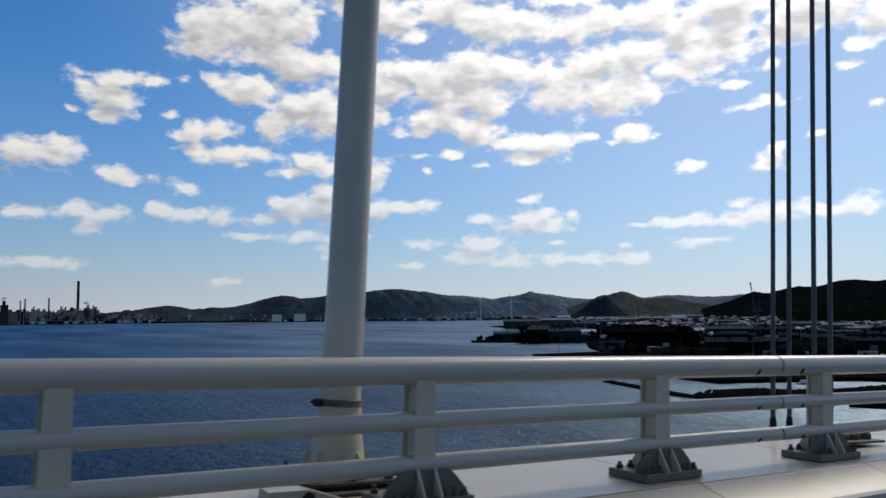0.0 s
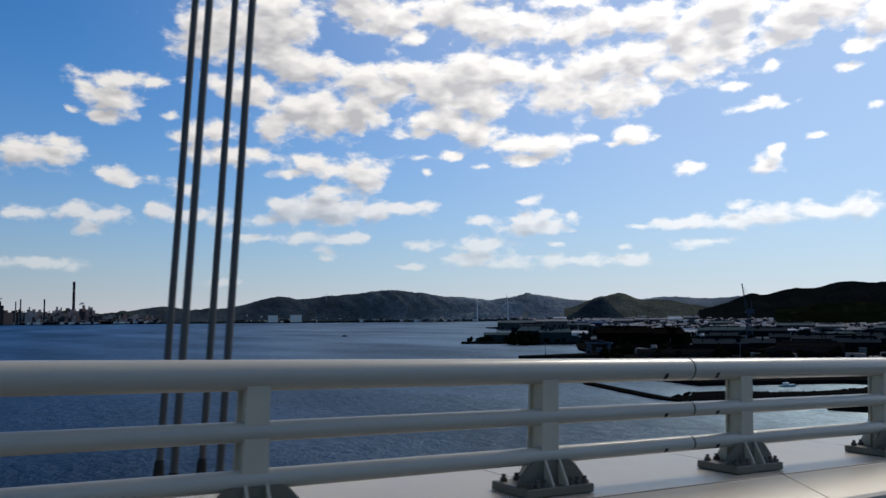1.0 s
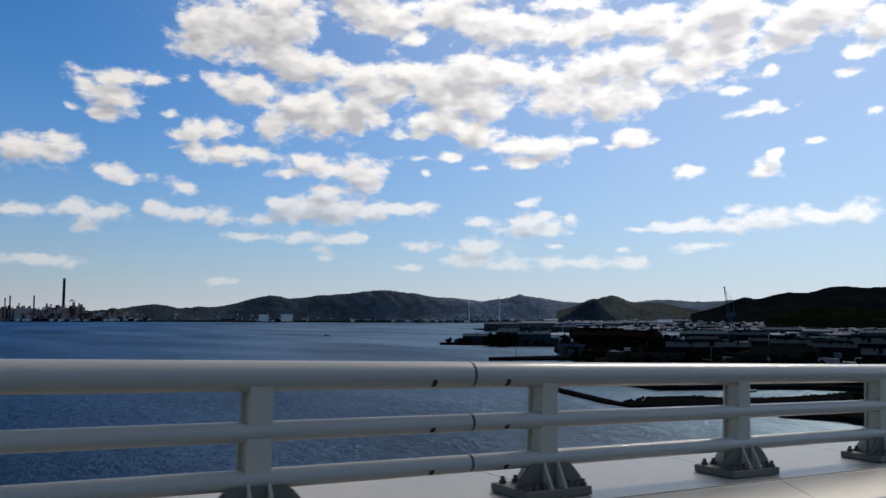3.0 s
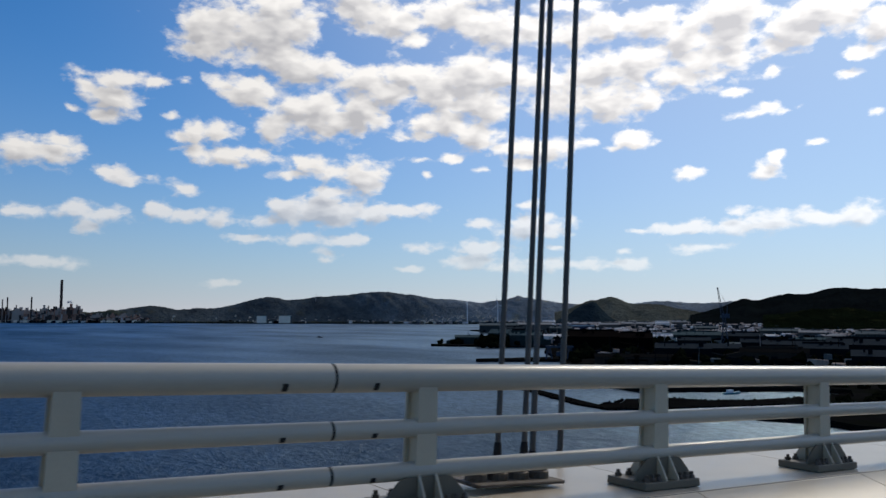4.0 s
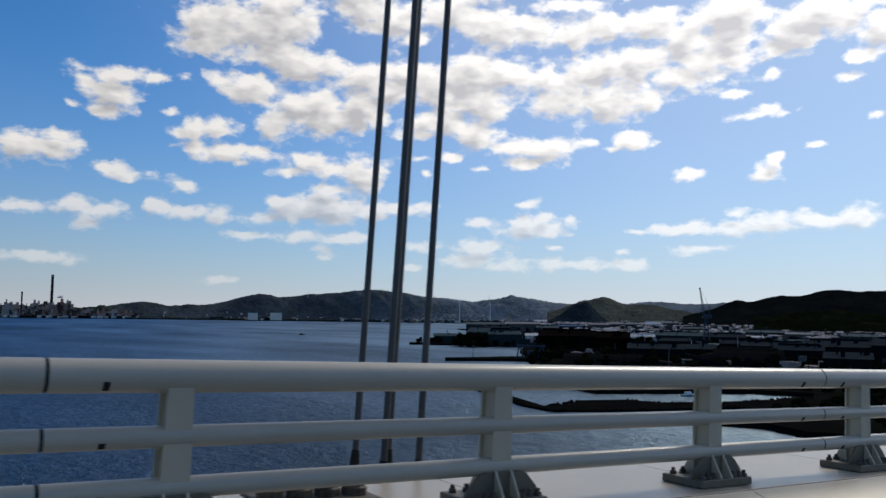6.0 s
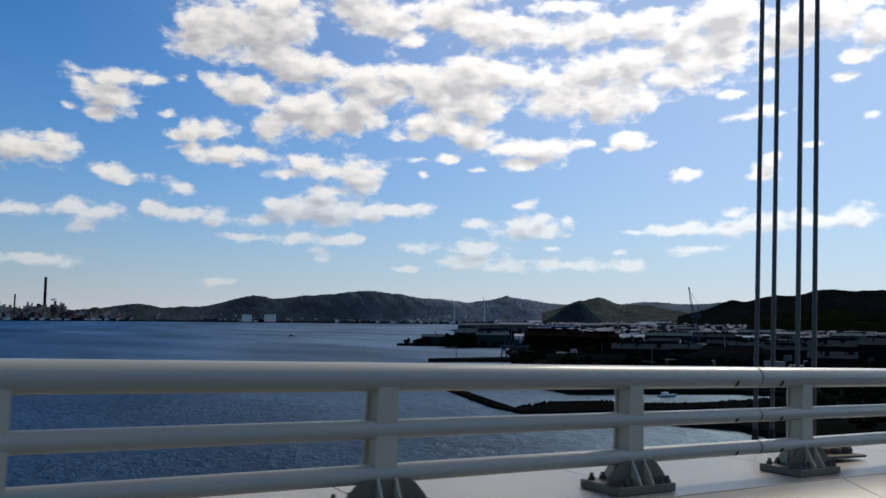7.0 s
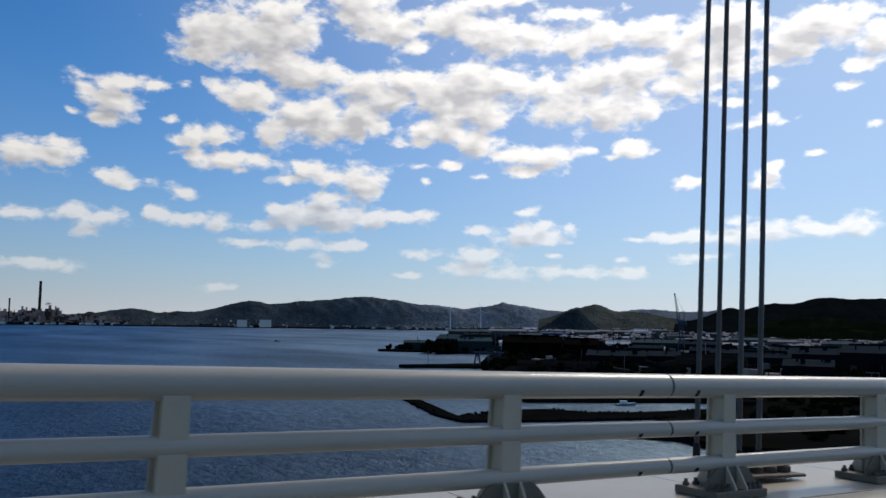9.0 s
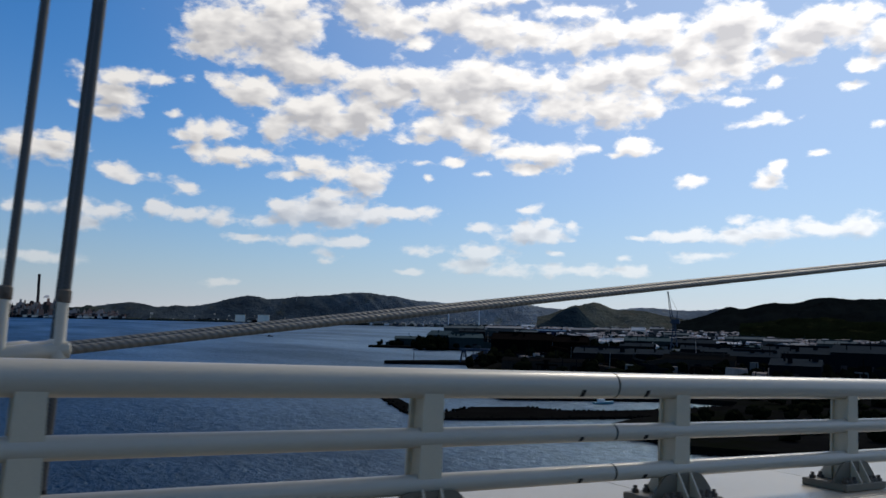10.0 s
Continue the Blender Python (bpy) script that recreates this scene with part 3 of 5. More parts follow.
def build_deck():
    bm = bmesh.new()
    add_box(bm, S0, S1, -9.5, 3.50, -0.35, 0.02)
    road = part("road", bm, ASPHALT)
    road.matrix_world = BR
    tagged(road, "grey asphalt carriageway of the bridge deck", "road", kind="structure")
    bm = bmesh.new()
    add_box(bm, S0, S1, 3.60, 5.10, -0.35, 0.135)
    core = part("kerb", bm, STEEL)
    core.matrix_world = BR
    tagged(core, "broad white-painted steel kerb along the bridge edge", "kerb", kind="structure")
    bm = bmesh.new()
    add_box(bm, S0, S1, 5.11, 5.16, -1.9, DECK - 0.03)
    add_box(bm, S0, S1, -9.6, -9.5, -1.9, 0.2)
    add_box(bm, S0, S1, -9.49, 5.10, -2.0, -1.85)
    girder = part("bridge_girder", bm, PAINT_DECK)
    girder.matrix_world = BR
    tagged(girder, "white steel box girder under the bridge deck", "girder", kind="structure")
    # cover plates, two metres each, with a narrow open joint between
    bm = bmesh.new()
    sec = [(3.52, 0.03), (3.53, 0.14), (3.56, 0.16), (3.93, DECK - 0.012), (3.96, DECK), (5.16, DECK + 0.004), (5.16, DECK - 0.02), (3.97, DECK - 0.018), (3.58, 0.142), (3.54, 0.03)]
    a = [bm.verts.new((0.006, y, z)) for y, z in sec]
    b = [bm.verts.new((1.994, y, z)) for y, z in sec]
    n = len(sec)
    bm.faces.new(a), bm.faces.new(b[::-1])
    for i in range(n):
        bm.faces.new((a[i], b[i], b[(i + 1) % n], a[(i + 1) % n]))
    me = bpy.data.meshes.new("kerb_plate")
    bmesh.ops.recalc_face_normals(bm, faces=bm.faces)
    bm.to_mesh(me)
    bm.free()
    me.materials.append(PAINT_DECK)
    bm = bmesh.new()                          # sealant along the folded edge
    add_box(bm, S0, S1, 3.946, 3.953, DECK - 0.02, DECK - 0.002)
    part("edge_seam", bm, SEAM, core, "thin dark sealant seam")
    for k in range(int((S1 - S0) / 2)):
        share("kerb_plate", me, core, (S0 + 0.73 + 2 * k, 0, 0))


POSTS = (0.615, 2.615, 4.615)
Z_TOP, R_TOP, Z_LOW, Z_MID, R_LOW = 1.062, 0.083, 0.518, 0.768, 0.055


def build_railing():
    """A six-metre railing length: three tubes, three posts on bolted plates."""
    unit = empty("guard_railing", on_bridge(0, RAIL, 0))
    tagged(unit, "white-painted tubular steel guard railing bolted to the kerb", "railing", "railing lengths along the bridge")

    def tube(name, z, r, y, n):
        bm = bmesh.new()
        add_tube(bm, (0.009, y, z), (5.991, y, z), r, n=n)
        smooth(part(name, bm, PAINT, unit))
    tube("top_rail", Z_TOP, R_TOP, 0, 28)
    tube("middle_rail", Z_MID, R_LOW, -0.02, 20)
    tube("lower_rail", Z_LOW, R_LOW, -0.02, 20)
    for z, r, y in ((Z_TOP, R_TOP, 0), (Z_MID, R_LOW, -0.02), (Z_LOW, R_LOW, -0.02)):
        bm = bmesh.new()                      # sleeve inside the joint
        add_tube(bm, (-0.03, y, z), (0.03, y, z), r * 0.93, n=20)
        part("joint_sleeve", bm, DARK, unit, "dark sleeve in the open rail joint")
        for dx in (-0.30, 0.26):              # drain slots on the underside
            bm = bmesh.new()
            ring = []
            for k in range(7):
                a = radians(196 + 6 * k)
                ring.append([bm.verts.new((dx + ex, y + math.cos(a) * q, z + math.sin(a) * q)) for ex, q in ((-0.016, r + 0.002), (0.016, r + 0.002), (0.016, r - 0.01), (-0.016, r - 0.01))])
            for lo, hi in zip(ring, ring[1:]):
                for i in range(4):
                    bm.faces.new((lo[i], lo[(i + 1) % 4], hi[(i + 1) % 4], hi[i]))
            bm.faces.new(ring[0]), bm.faces.new(ring[-1][::-1])
            part("fixing_slot", bm, DARK, unit, "dark fixing slot on the tube")
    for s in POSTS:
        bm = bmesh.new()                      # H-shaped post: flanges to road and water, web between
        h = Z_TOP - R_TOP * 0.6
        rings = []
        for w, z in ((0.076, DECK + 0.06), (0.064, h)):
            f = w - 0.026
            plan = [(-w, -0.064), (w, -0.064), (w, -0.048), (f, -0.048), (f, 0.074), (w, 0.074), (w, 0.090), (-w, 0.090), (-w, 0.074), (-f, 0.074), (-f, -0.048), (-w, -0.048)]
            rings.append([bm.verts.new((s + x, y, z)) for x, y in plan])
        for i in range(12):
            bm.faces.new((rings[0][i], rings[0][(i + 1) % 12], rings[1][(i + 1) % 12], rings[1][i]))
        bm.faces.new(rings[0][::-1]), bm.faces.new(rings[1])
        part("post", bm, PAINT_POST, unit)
        bm = bmesh.new()
        add_box(bm, s - 0.275, s + 0.285, -0.175, 0.205, DECK + 0.004, DECK + 0.060, 0.006)
        part("base_plate", bm, PAINT_BASE, unit)
        bm = bmesh.new()                      # arched gusset in line with the rail
        half = [(0.284, 0.060), (0.281, 0.076), (0.262, 0.112), (0.196, 0.182), (0.172, 0.200), (0.140, 0.210)]
        o = [(s + x, DECK + z) for x, z in half] + [(s - x, DECK + z) for x, z in half[::-1]]
        add_prism(bm, o, -0.082, -0.066)
        part("gusset", bm, PAINT_BASE, unit)
        for sx in (-1, 1):
            for ya, yb in ((-0.083, -0.172), (0.092, 0.198)):
                bm = bmesh.new()              # sloping stiffeners at the flange edges, in paler paint for their sunlit edges
                q = [bm.verts.new(v) for x in (s + sx * 0.052, s + sx * 0.066) for v in ((x, ya, DECK + 0.060), (x, yb, DECK + 0.060), (x, yb, DECK + 0.074), (x, ya, DECK + 0.225))]
                for f in ((0, 1, 2, 3), (7, 6, 5, 4), (0, 4, 5, 1), (1, 5, 6, 2), (2, 6, 7, 3), (3, 7, 4, 0)):
                    bm.faces.new([q[k] for k in f])
                part("stiffener", bm, PAINT_POST, unit)
            for bx, by in ((0.110, -0.140), (0.170, -0.140), (0.230, -0.140), (0.115, 0.145), (0.22, 0.145)):
                bm = bmesh.new()
                x = s + sx * bx
                add_tube(bm, (x, by, DECK + 0.060), (x, by, DECK + 0.084), 0.025, n=6)
                add_tube(bm, (x, by, DECK + 0.084), (x, by, DECK + 0.108), 0.014, n=8)
                part("bolt", bm, RUST, unit, "rusty anchor bolt with nut")
    for k in range(-5, 41):
        if k:
            copy_thing(unit, on_bridge(6 * k, RAIL, 0))


def build_lamp_posts():
    def lamp_post(s):
        ob = empty("lamp_post", on_bridge(s, RAIL + 0.70, 0, 1.5))
        tagged(ob, "tall tapered white steel lamp post on a bolted flange", "lamp post", "lamp posts along the bridge")
        bm = bmesh.new()
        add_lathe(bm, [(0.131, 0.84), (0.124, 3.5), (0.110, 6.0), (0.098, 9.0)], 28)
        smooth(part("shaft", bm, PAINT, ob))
        bm = bmesh.new()
        add_lathe(bm, [(0.136, 0.800), (0.147, 0.803), (0.147, 0.814), (0.139, 0.817), (0.139, 0.828), (0.147, 0.831), (0.147, 0.842), (0.134, 0.846)], 28)
        ring = smooth(part("collar", bm, PAINT_BASE, ob, "double grimy clamp ring around the shaft"), 30)
        bm = bmesh.new()
        add_box(bm, -0.185, -0.138, -0.035, 0.035, 0.798, 0.846, 0.008)
        add_tube(bm, (-0.172, -0.062, 0.823), (-0.172, 0.062, 0.823), 0.013, n=8)
        part("clamp_lug", bm, DARK, ring, "dark bolted clamp lug")
        bm = bmesh.new()
        add_lathe(bm, [(0.200, 0.36), (0.178, 0.46), (0.150, 0.64), (0.138, 0.82)], 28)
        smooth(part("foot_cone", bm, PAINT_POST, ob))
        for a in range(8):                    # stiffening fins
            bm = bmesh.new()
            add_prism(bm, [(0.16, 0.36), (0.265, 0.36), (0.26, 0.39), (0.15, 0.55)], -0.006, 0.006)
            bmesh.ops.rotate(bm, verts=bm.verts, matrix=Matrix.Rotation(a * math.pi / 4 + 0.39, 3, "Z"))
            part("fin", bm, PAINT_POST, ob)
        bm = bmesh.new()
        add_box(bm, -0.31, 0.31, -0.29, 0.29, 0.335, 0.362, 0.006)
        part("flange", bm, RUST, ob, "rust-streaked base flange")
        bm = bmesh.new()
        add_box(bm, -0.34, 0.34, -0.34, 0.32, DECK + 0.006, DECK + 0.030, 0.006)
        part("lower_flange", bm, RUST, ob)
        bm = bmesh.new()
        add_box(bm, -0.29, 0.29, -0.28, 0.27, DECK + 0.031, 0.334, 0.004)
        part("bearing_block", bm, DARK, ob, "dark bearing block between the flanges")
        for bx in (-0.25, 0, 0.25):
            for by in (-0.25, 0.25):
                bm = bmesh.new()
                add_tube(bm, (bx, by, 0.30), (bx, by, 0.43), 0.016, n=8)
                add_tube(bm, (bx, by, 0.362), (bx, by, 0.390), 0.032, n=6)
                part("bolt", bm, RUST, ob)
        bm = bmesh.new()                      # service box beside the foot
        add_prism(bm, [(-0.66, DECK + 0.006), (-0.16, DECK + 0.006), (-0.17, DECK + 0.02), (-0.42, DECK + 0.095), (-0.66, DECK + 0.095)], -0.52, -0.36)
        cbox = part("cable_box", bm, PAINT_DECK, ob, "white cable box with a dark round opening")
        bm = bmesh.new()
        add_tube(bm, (-0.42, -0.526, DECK + 0.046), (-0.42, -0.50, DECK + 0.046), 0.038, n=18)
        part("opening", bm, DARK, cbox)
        return ob
    first = lamp_post(2.405)
    for k in range(-1, 7):
        if k:
            copy_thing(first, on_bridge(2.405 + 36 * k, RAIL + 0.70, 0, 1.5))


def build_hangers():
    ob = empty("hanger_rope_set", on_bridge(8.73, RAIL + 1.6, 0, 1.5))
    tagged(ob, "four grey twisted steel hanger ropes in dark sockets", "hanger ropes", "hanger ropes along the bridge")
    for x in (-0.155, 0.155):
        for y, skew in ((-0.235, 0.0), (0.33, 0.05)):
            bm = bmesh.new()
            add_tube(bm, (x + skew, y, 0.32), (x + skew, y, 8.0), 0.027, n=12)
            smooth(part("rope", bm, ROPE, ob))
            bm = bmesh.new()
            add_lathe(bm, [(0.038, 0.12), (0.040, 0.24), (0.036, 0.30), (0.030, 0.34)], 14, (x + skew, y))
            smooth(part("socket", bm, DARK, ob, "black rope socket"))
    bm = bmesh.new()
    add_box(bm, -0.45, 0.45, -0.47, 0.40, 0.00, 0.12, 0.01)
    part("bracket", bm, PAINT_DECK, ob)
    bm = bmesh.new()
    add_box(bm, -1.56, -0.80, -1.40, -1.02, DECK + 0.006, DECK + 0.030, 0.006)
    part("anchor_plate", bm, RUST, ob, "rusty anchor plate on the kerb")
    for x in (-1.46, -1.28, -1.10, -0.92):
        bm = bmesh.new()
        add_lathe(bm, [(0.078, DECK + 0.030), (0.078, DECK + 0.075), (0.066, DECK + 0.085), (0.062, DECK + 0.135), (0.048, DECK + 0.16), (0.02, DECK + 0.168)], 12, (x, -1.24))
        part("anchor_nut", bm, RUST, ob, "rusty anchor nut")
    for k in range(-3, 20):
        if k:
            copy_thing(ob, on_bridge(8.73 + 12 * k, RAIL + 1.6, 0, 1.5))


def build_stay():
    """The inclined stay ropes and the steel housing that they leave from."""
    box = empty("stay_housing", on_bridge(0, RAIL, 0))
    tagged(box, "white sloping steel housing for the stay ropes", "housing")
    bm = bmesh.new()
    add_prism(bm, [(182.25, DECK - 0.3), (184.62, DECK - 0.3), (184.55, 0.70), (184.35, 0.80), (184.05, 0.83), (183.65, 0.77), (182.75, 0.46), (182.25, 0.37)], 0.98, 2.02)
    bmesh.ops.bevel(bm, geom=list(bm.edges), offset=0.02, segments=2, affect="EDGES")
    part("cover", bm, PAINT_DECK, box)
    bm = bmesh.new()
    add_box(bm, 182.1, 184.7, 0.93, 2.15, DECK - 0.34, DECK - 0.30)
    part("foot_plate", bm, PAINT_POST, box)
    for y in (1.365, 1.835):
        st = empty("stay_rope", on_bridge(0, RAIL, 0))
        tagged(st, "thick twisted grey steel stay rope rising along the bridge", "stay rope", "stay ropes")
        bm = bmesh.new()
        pts = [(184.4, 0.50), (188.75, 1.10), (198.1, 2.47), (236.0, 8.2)]
        for (x0, z0), (x1, z1) in zip(pts, pts[1:]):
            add_tube(bm, (x0, y, z0), (x1, y, z1), 0.028, n=14)
        smooth(part("rope", bm, STAY, st))
        bm = bmesh.new()
        add_lathe(bm, [(0.034, -0.40), (0.044, -0.38), (0.044, -0.15), (0.058, -0.12), (0.058, 0.10), (0.044, 0.13), (0.044, 0.22), (0.050, 0.23), (0.050, 0.27), (0.034, 0.28)], 18)
        bmesh.ops.rotate(bm, verts=bm.verts, matrix=Matrix.Rotation(radians(90 - 8.0), 3, "Y"))
        bmesh.ops.translate(bm, verts=bm.verts, vec=(188.70, y, 1.095))
        smooth(part("clamp", bm, PAINT, st, "white rope clamp"))
        for x in (188.73 - 0.126, 188.73 + 0.184) if y < 1.5 else ():    # pale socket rods of the hangers that cross here
            bm = bmesh.new()
            add_lathe(bm, [(0.050, 1.07), (0.050, 1.12), (0.034, 1.15), (0.033, 1.42), (0.029, 1.44)], 14, (x, y))
            rod = smooth(part("socket_rod", bm, PAINT, st, "cream-white socket rod"))
            bm = bmesh.new()
            add_lathe(bm, [(0.033, 1.405), (0.039, 1.41), (0.039, 1.475), (0.030, 1.485)], 14, (x + 0.004, y))
            smooth(part("socket_band", bm, RUST, rod, "dark rusty socket band"))


def strand_material(name, base, pitch, relief=0.3):
    """Twisted wire rope: slanting strands in relief."""
    m = material(name, base, 0.5, 0.3, vary=0.12, scale=2, fine=50, bump=0.0)
    nt = m.node_tree
    N, link = nt.nodes.new, nt.links.new
    tc, sep = N("ShaderNodeTexCoord"), N("ShaderNodeSeparateXYZ")
    link(tc.outputs["Object"], sep.inputs[0])
    b = nt.nodes["Principled BSDF"]
    w = N("ShaderNodeTexWave")
    w.wave_type, w.bands_direction = "BANDS", "DIAGONAL"
    w.inputs["Scale"].default_value = pitch
    w.inputs["Distortion"].default_value = 0.3
    link(tc.outputs["Object"], w.inputs["Vector"])
    bp = N("ShaderNodeBump")
    bp.inputs["Strength"].default_value, bp.inputs["Distance"].default_value = relief, 0.006
    link(w.outputs["Fac"], bp.inputs["Height"]), link(bp.outputs[0], b.inputs["Normal"])
    return m


ROPE = strand_material("grey_wire_rope", (0.075, 0.075, 0.072), 26.0)
STAY = strand_material("pale_wire_rope", (0.15, 0.145, 0.125), 11.0, 0.7)


# ---- sea and land ----
def far_at(az, dist, z=LAND):
    return Vector((94 + dist * math.sin(radians(az)), dist * math.cos(radians(az)), z))


def plane_at(az, depth, z=LAND):
    """As far_at, but on a line across the view's middle direction."""
    return far_at(az, depth / math.cos(radians(az - 33)), z)


def build_sea():
    bm = bmesh.new()
    vs = [bm.verts.new(v) for v in ((-3000, -3000, WATER), (9000, -3000, WATER), (9000, 9000, WATER), (-3000, 9000, WATER))]
    bm.faces.new(vs)
    ob = part("water", bm, WATER_M)
    tagged(ob, "deep blue rippled harbour water", "water", kind="structure")


def land_sheet(name, outline, z, mat, label, category="ground", wall=6.0, kind="structure"):
    bm = bmesh.new()
    top = [bm.verts.new((x, y, z)) for x, y in outline]
    low = [bm.verts.new((x, y, z - wall)) for x, y in outline]
    bm.faces.new(top)
    n = len(outline)
    for i in range(n):
        bm.faces.new((top[i], low[i], low[(i + 1) % n], top[(i + 1) % n]))
    bmesh.ops.triangulate(bm, faces=[f for f in bm.faces if len(f.verts) > 4])
    ob = part(name, bm, mat)
    return tagged(ob, label, category, kind=kind)


def build_land():
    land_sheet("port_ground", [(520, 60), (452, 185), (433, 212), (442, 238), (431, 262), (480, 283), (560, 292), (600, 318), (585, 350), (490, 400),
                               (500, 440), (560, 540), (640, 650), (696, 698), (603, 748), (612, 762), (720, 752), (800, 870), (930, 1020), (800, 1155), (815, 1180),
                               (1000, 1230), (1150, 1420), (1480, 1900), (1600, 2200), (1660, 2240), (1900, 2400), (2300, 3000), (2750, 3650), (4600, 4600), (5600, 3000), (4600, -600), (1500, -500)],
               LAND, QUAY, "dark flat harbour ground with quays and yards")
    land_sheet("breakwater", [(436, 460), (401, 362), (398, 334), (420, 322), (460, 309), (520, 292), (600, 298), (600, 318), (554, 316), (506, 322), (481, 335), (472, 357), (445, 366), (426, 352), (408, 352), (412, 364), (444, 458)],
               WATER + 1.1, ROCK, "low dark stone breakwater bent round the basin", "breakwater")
    out = [plane_at(a, d).to_2d()[:] for a, d in ((-14, 4640), (-2, 4620), (5, 4610), (9, 4600), (14, 4590), (20, 4540), (22.6, 4540), (24, 4620), (31, 4640), (36, 4640), (42, 4600), (42, 5000), (20, 5000), (-14, 5000))]
    land_sheet("far_shore", [tuple(o) for o in out], LAND + 1, QUAY, "far harbour shore with works and town")


def hill_mesh(name, a0, a1, near, far, bumps, label, mat, floor=LAND, step=0.12, rows=16, rough=0.05, seed=0, level=False, sink=0.0):
    """Wooded hills: a sheet that rises from near to far, its ridge shaped by bumps of azimuth, elevation and width."""
    bm = bmesh.new()
    n = int((a1 - a0) / step)
    grid = []
    for j in range(rows + 5):
        row = []
        u = j / rows
        for i in range(n + 1):
            a = a0 + (a1 - a0) * i / n
            ridge = sum((e * math.exp(-abs((a - c) / w) ** 1.5)) ** 6 for c, e, w in bumps) ** (1 / 6) - sink
            bend = 1 / math.cos(radians(a - 33)) if level else 1.0
            d = (near + (far - near) * min(u, 1.25)) * bend
            nz = noise.fractal(Vector((a * 1.1 + seed, d * 0.003, seed)), 0.9, 2.0, 6)
            spur = abs(noise.noise(Vector((a * 0.9 + 2.5 * u + seed, 1.3 * u, seed + 4.0))))
            fine = noise.fractal(Vector((a * 7.0 + seed, d * 0.02, 3.0)), 1.0, 2.0, 4)
            top = math.tan(radians(ridge + rough * nz + 0.05 * fine)) * far * bend - 1.8
            lift = math.sin(min(u, 1.25) * math.pi / 2) ** 1.3 * (1 + (0.0 if level else 0.25) * nz * (1 - min(u, 1)))
            z = floor + max(0.0, (top - floor)) * min(lift, 1.0) * (1 - 0.20 * (0.6 - spur) * math.sin(math.pi * min(u, 1)))
            row.append(bm.verts.new((94 + d * math.sin(radians(a)), d * math.cos(radians(a)), z)))
        grid.append(row)
    for lo, hi in zip(grid, grid[1:]):
        for i in range(n):
            bm.faces.new((lo[i], lo[i + 1], hi[i + 1], hi[i]))
    ob = smooth(part(name, bm, mat), 180)
    return tagged(ob, label, "hills", kind="structure")


def build_hills():
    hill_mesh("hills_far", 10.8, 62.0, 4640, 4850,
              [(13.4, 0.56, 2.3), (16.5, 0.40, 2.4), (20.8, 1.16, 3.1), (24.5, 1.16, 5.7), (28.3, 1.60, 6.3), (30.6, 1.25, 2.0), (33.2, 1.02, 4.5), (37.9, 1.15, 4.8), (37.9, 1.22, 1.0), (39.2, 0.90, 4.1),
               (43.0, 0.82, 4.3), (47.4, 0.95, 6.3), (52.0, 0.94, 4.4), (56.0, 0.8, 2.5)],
              "long grey-green wooded hill ridge behind the far town", HAZY_WOODS, seed=2, level=True)
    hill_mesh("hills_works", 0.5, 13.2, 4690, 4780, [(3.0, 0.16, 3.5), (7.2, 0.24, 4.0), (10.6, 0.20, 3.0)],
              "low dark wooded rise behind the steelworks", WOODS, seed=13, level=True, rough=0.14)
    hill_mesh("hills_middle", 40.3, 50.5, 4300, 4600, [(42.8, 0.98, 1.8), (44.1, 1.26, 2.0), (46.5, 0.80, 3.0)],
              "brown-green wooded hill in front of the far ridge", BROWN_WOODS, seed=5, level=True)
    # added hill shape, standing in for a cloud shadow on the hill behind
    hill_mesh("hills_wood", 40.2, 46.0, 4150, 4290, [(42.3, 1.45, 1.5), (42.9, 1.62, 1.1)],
              "dark blue-green hill shape painted as a cloud shadow beside the far town", CLOUD_SHADE, seed=21, level=True, sink=0.72)
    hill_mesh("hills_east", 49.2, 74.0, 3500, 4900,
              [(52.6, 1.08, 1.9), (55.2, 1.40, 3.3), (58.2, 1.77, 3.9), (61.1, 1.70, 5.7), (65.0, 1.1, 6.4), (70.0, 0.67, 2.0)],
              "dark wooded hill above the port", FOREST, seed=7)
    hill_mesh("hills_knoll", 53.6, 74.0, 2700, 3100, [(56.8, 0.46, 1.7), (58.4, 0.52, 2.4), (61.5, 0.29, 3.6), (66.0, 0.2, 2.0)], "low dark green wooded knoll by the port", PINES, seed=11)


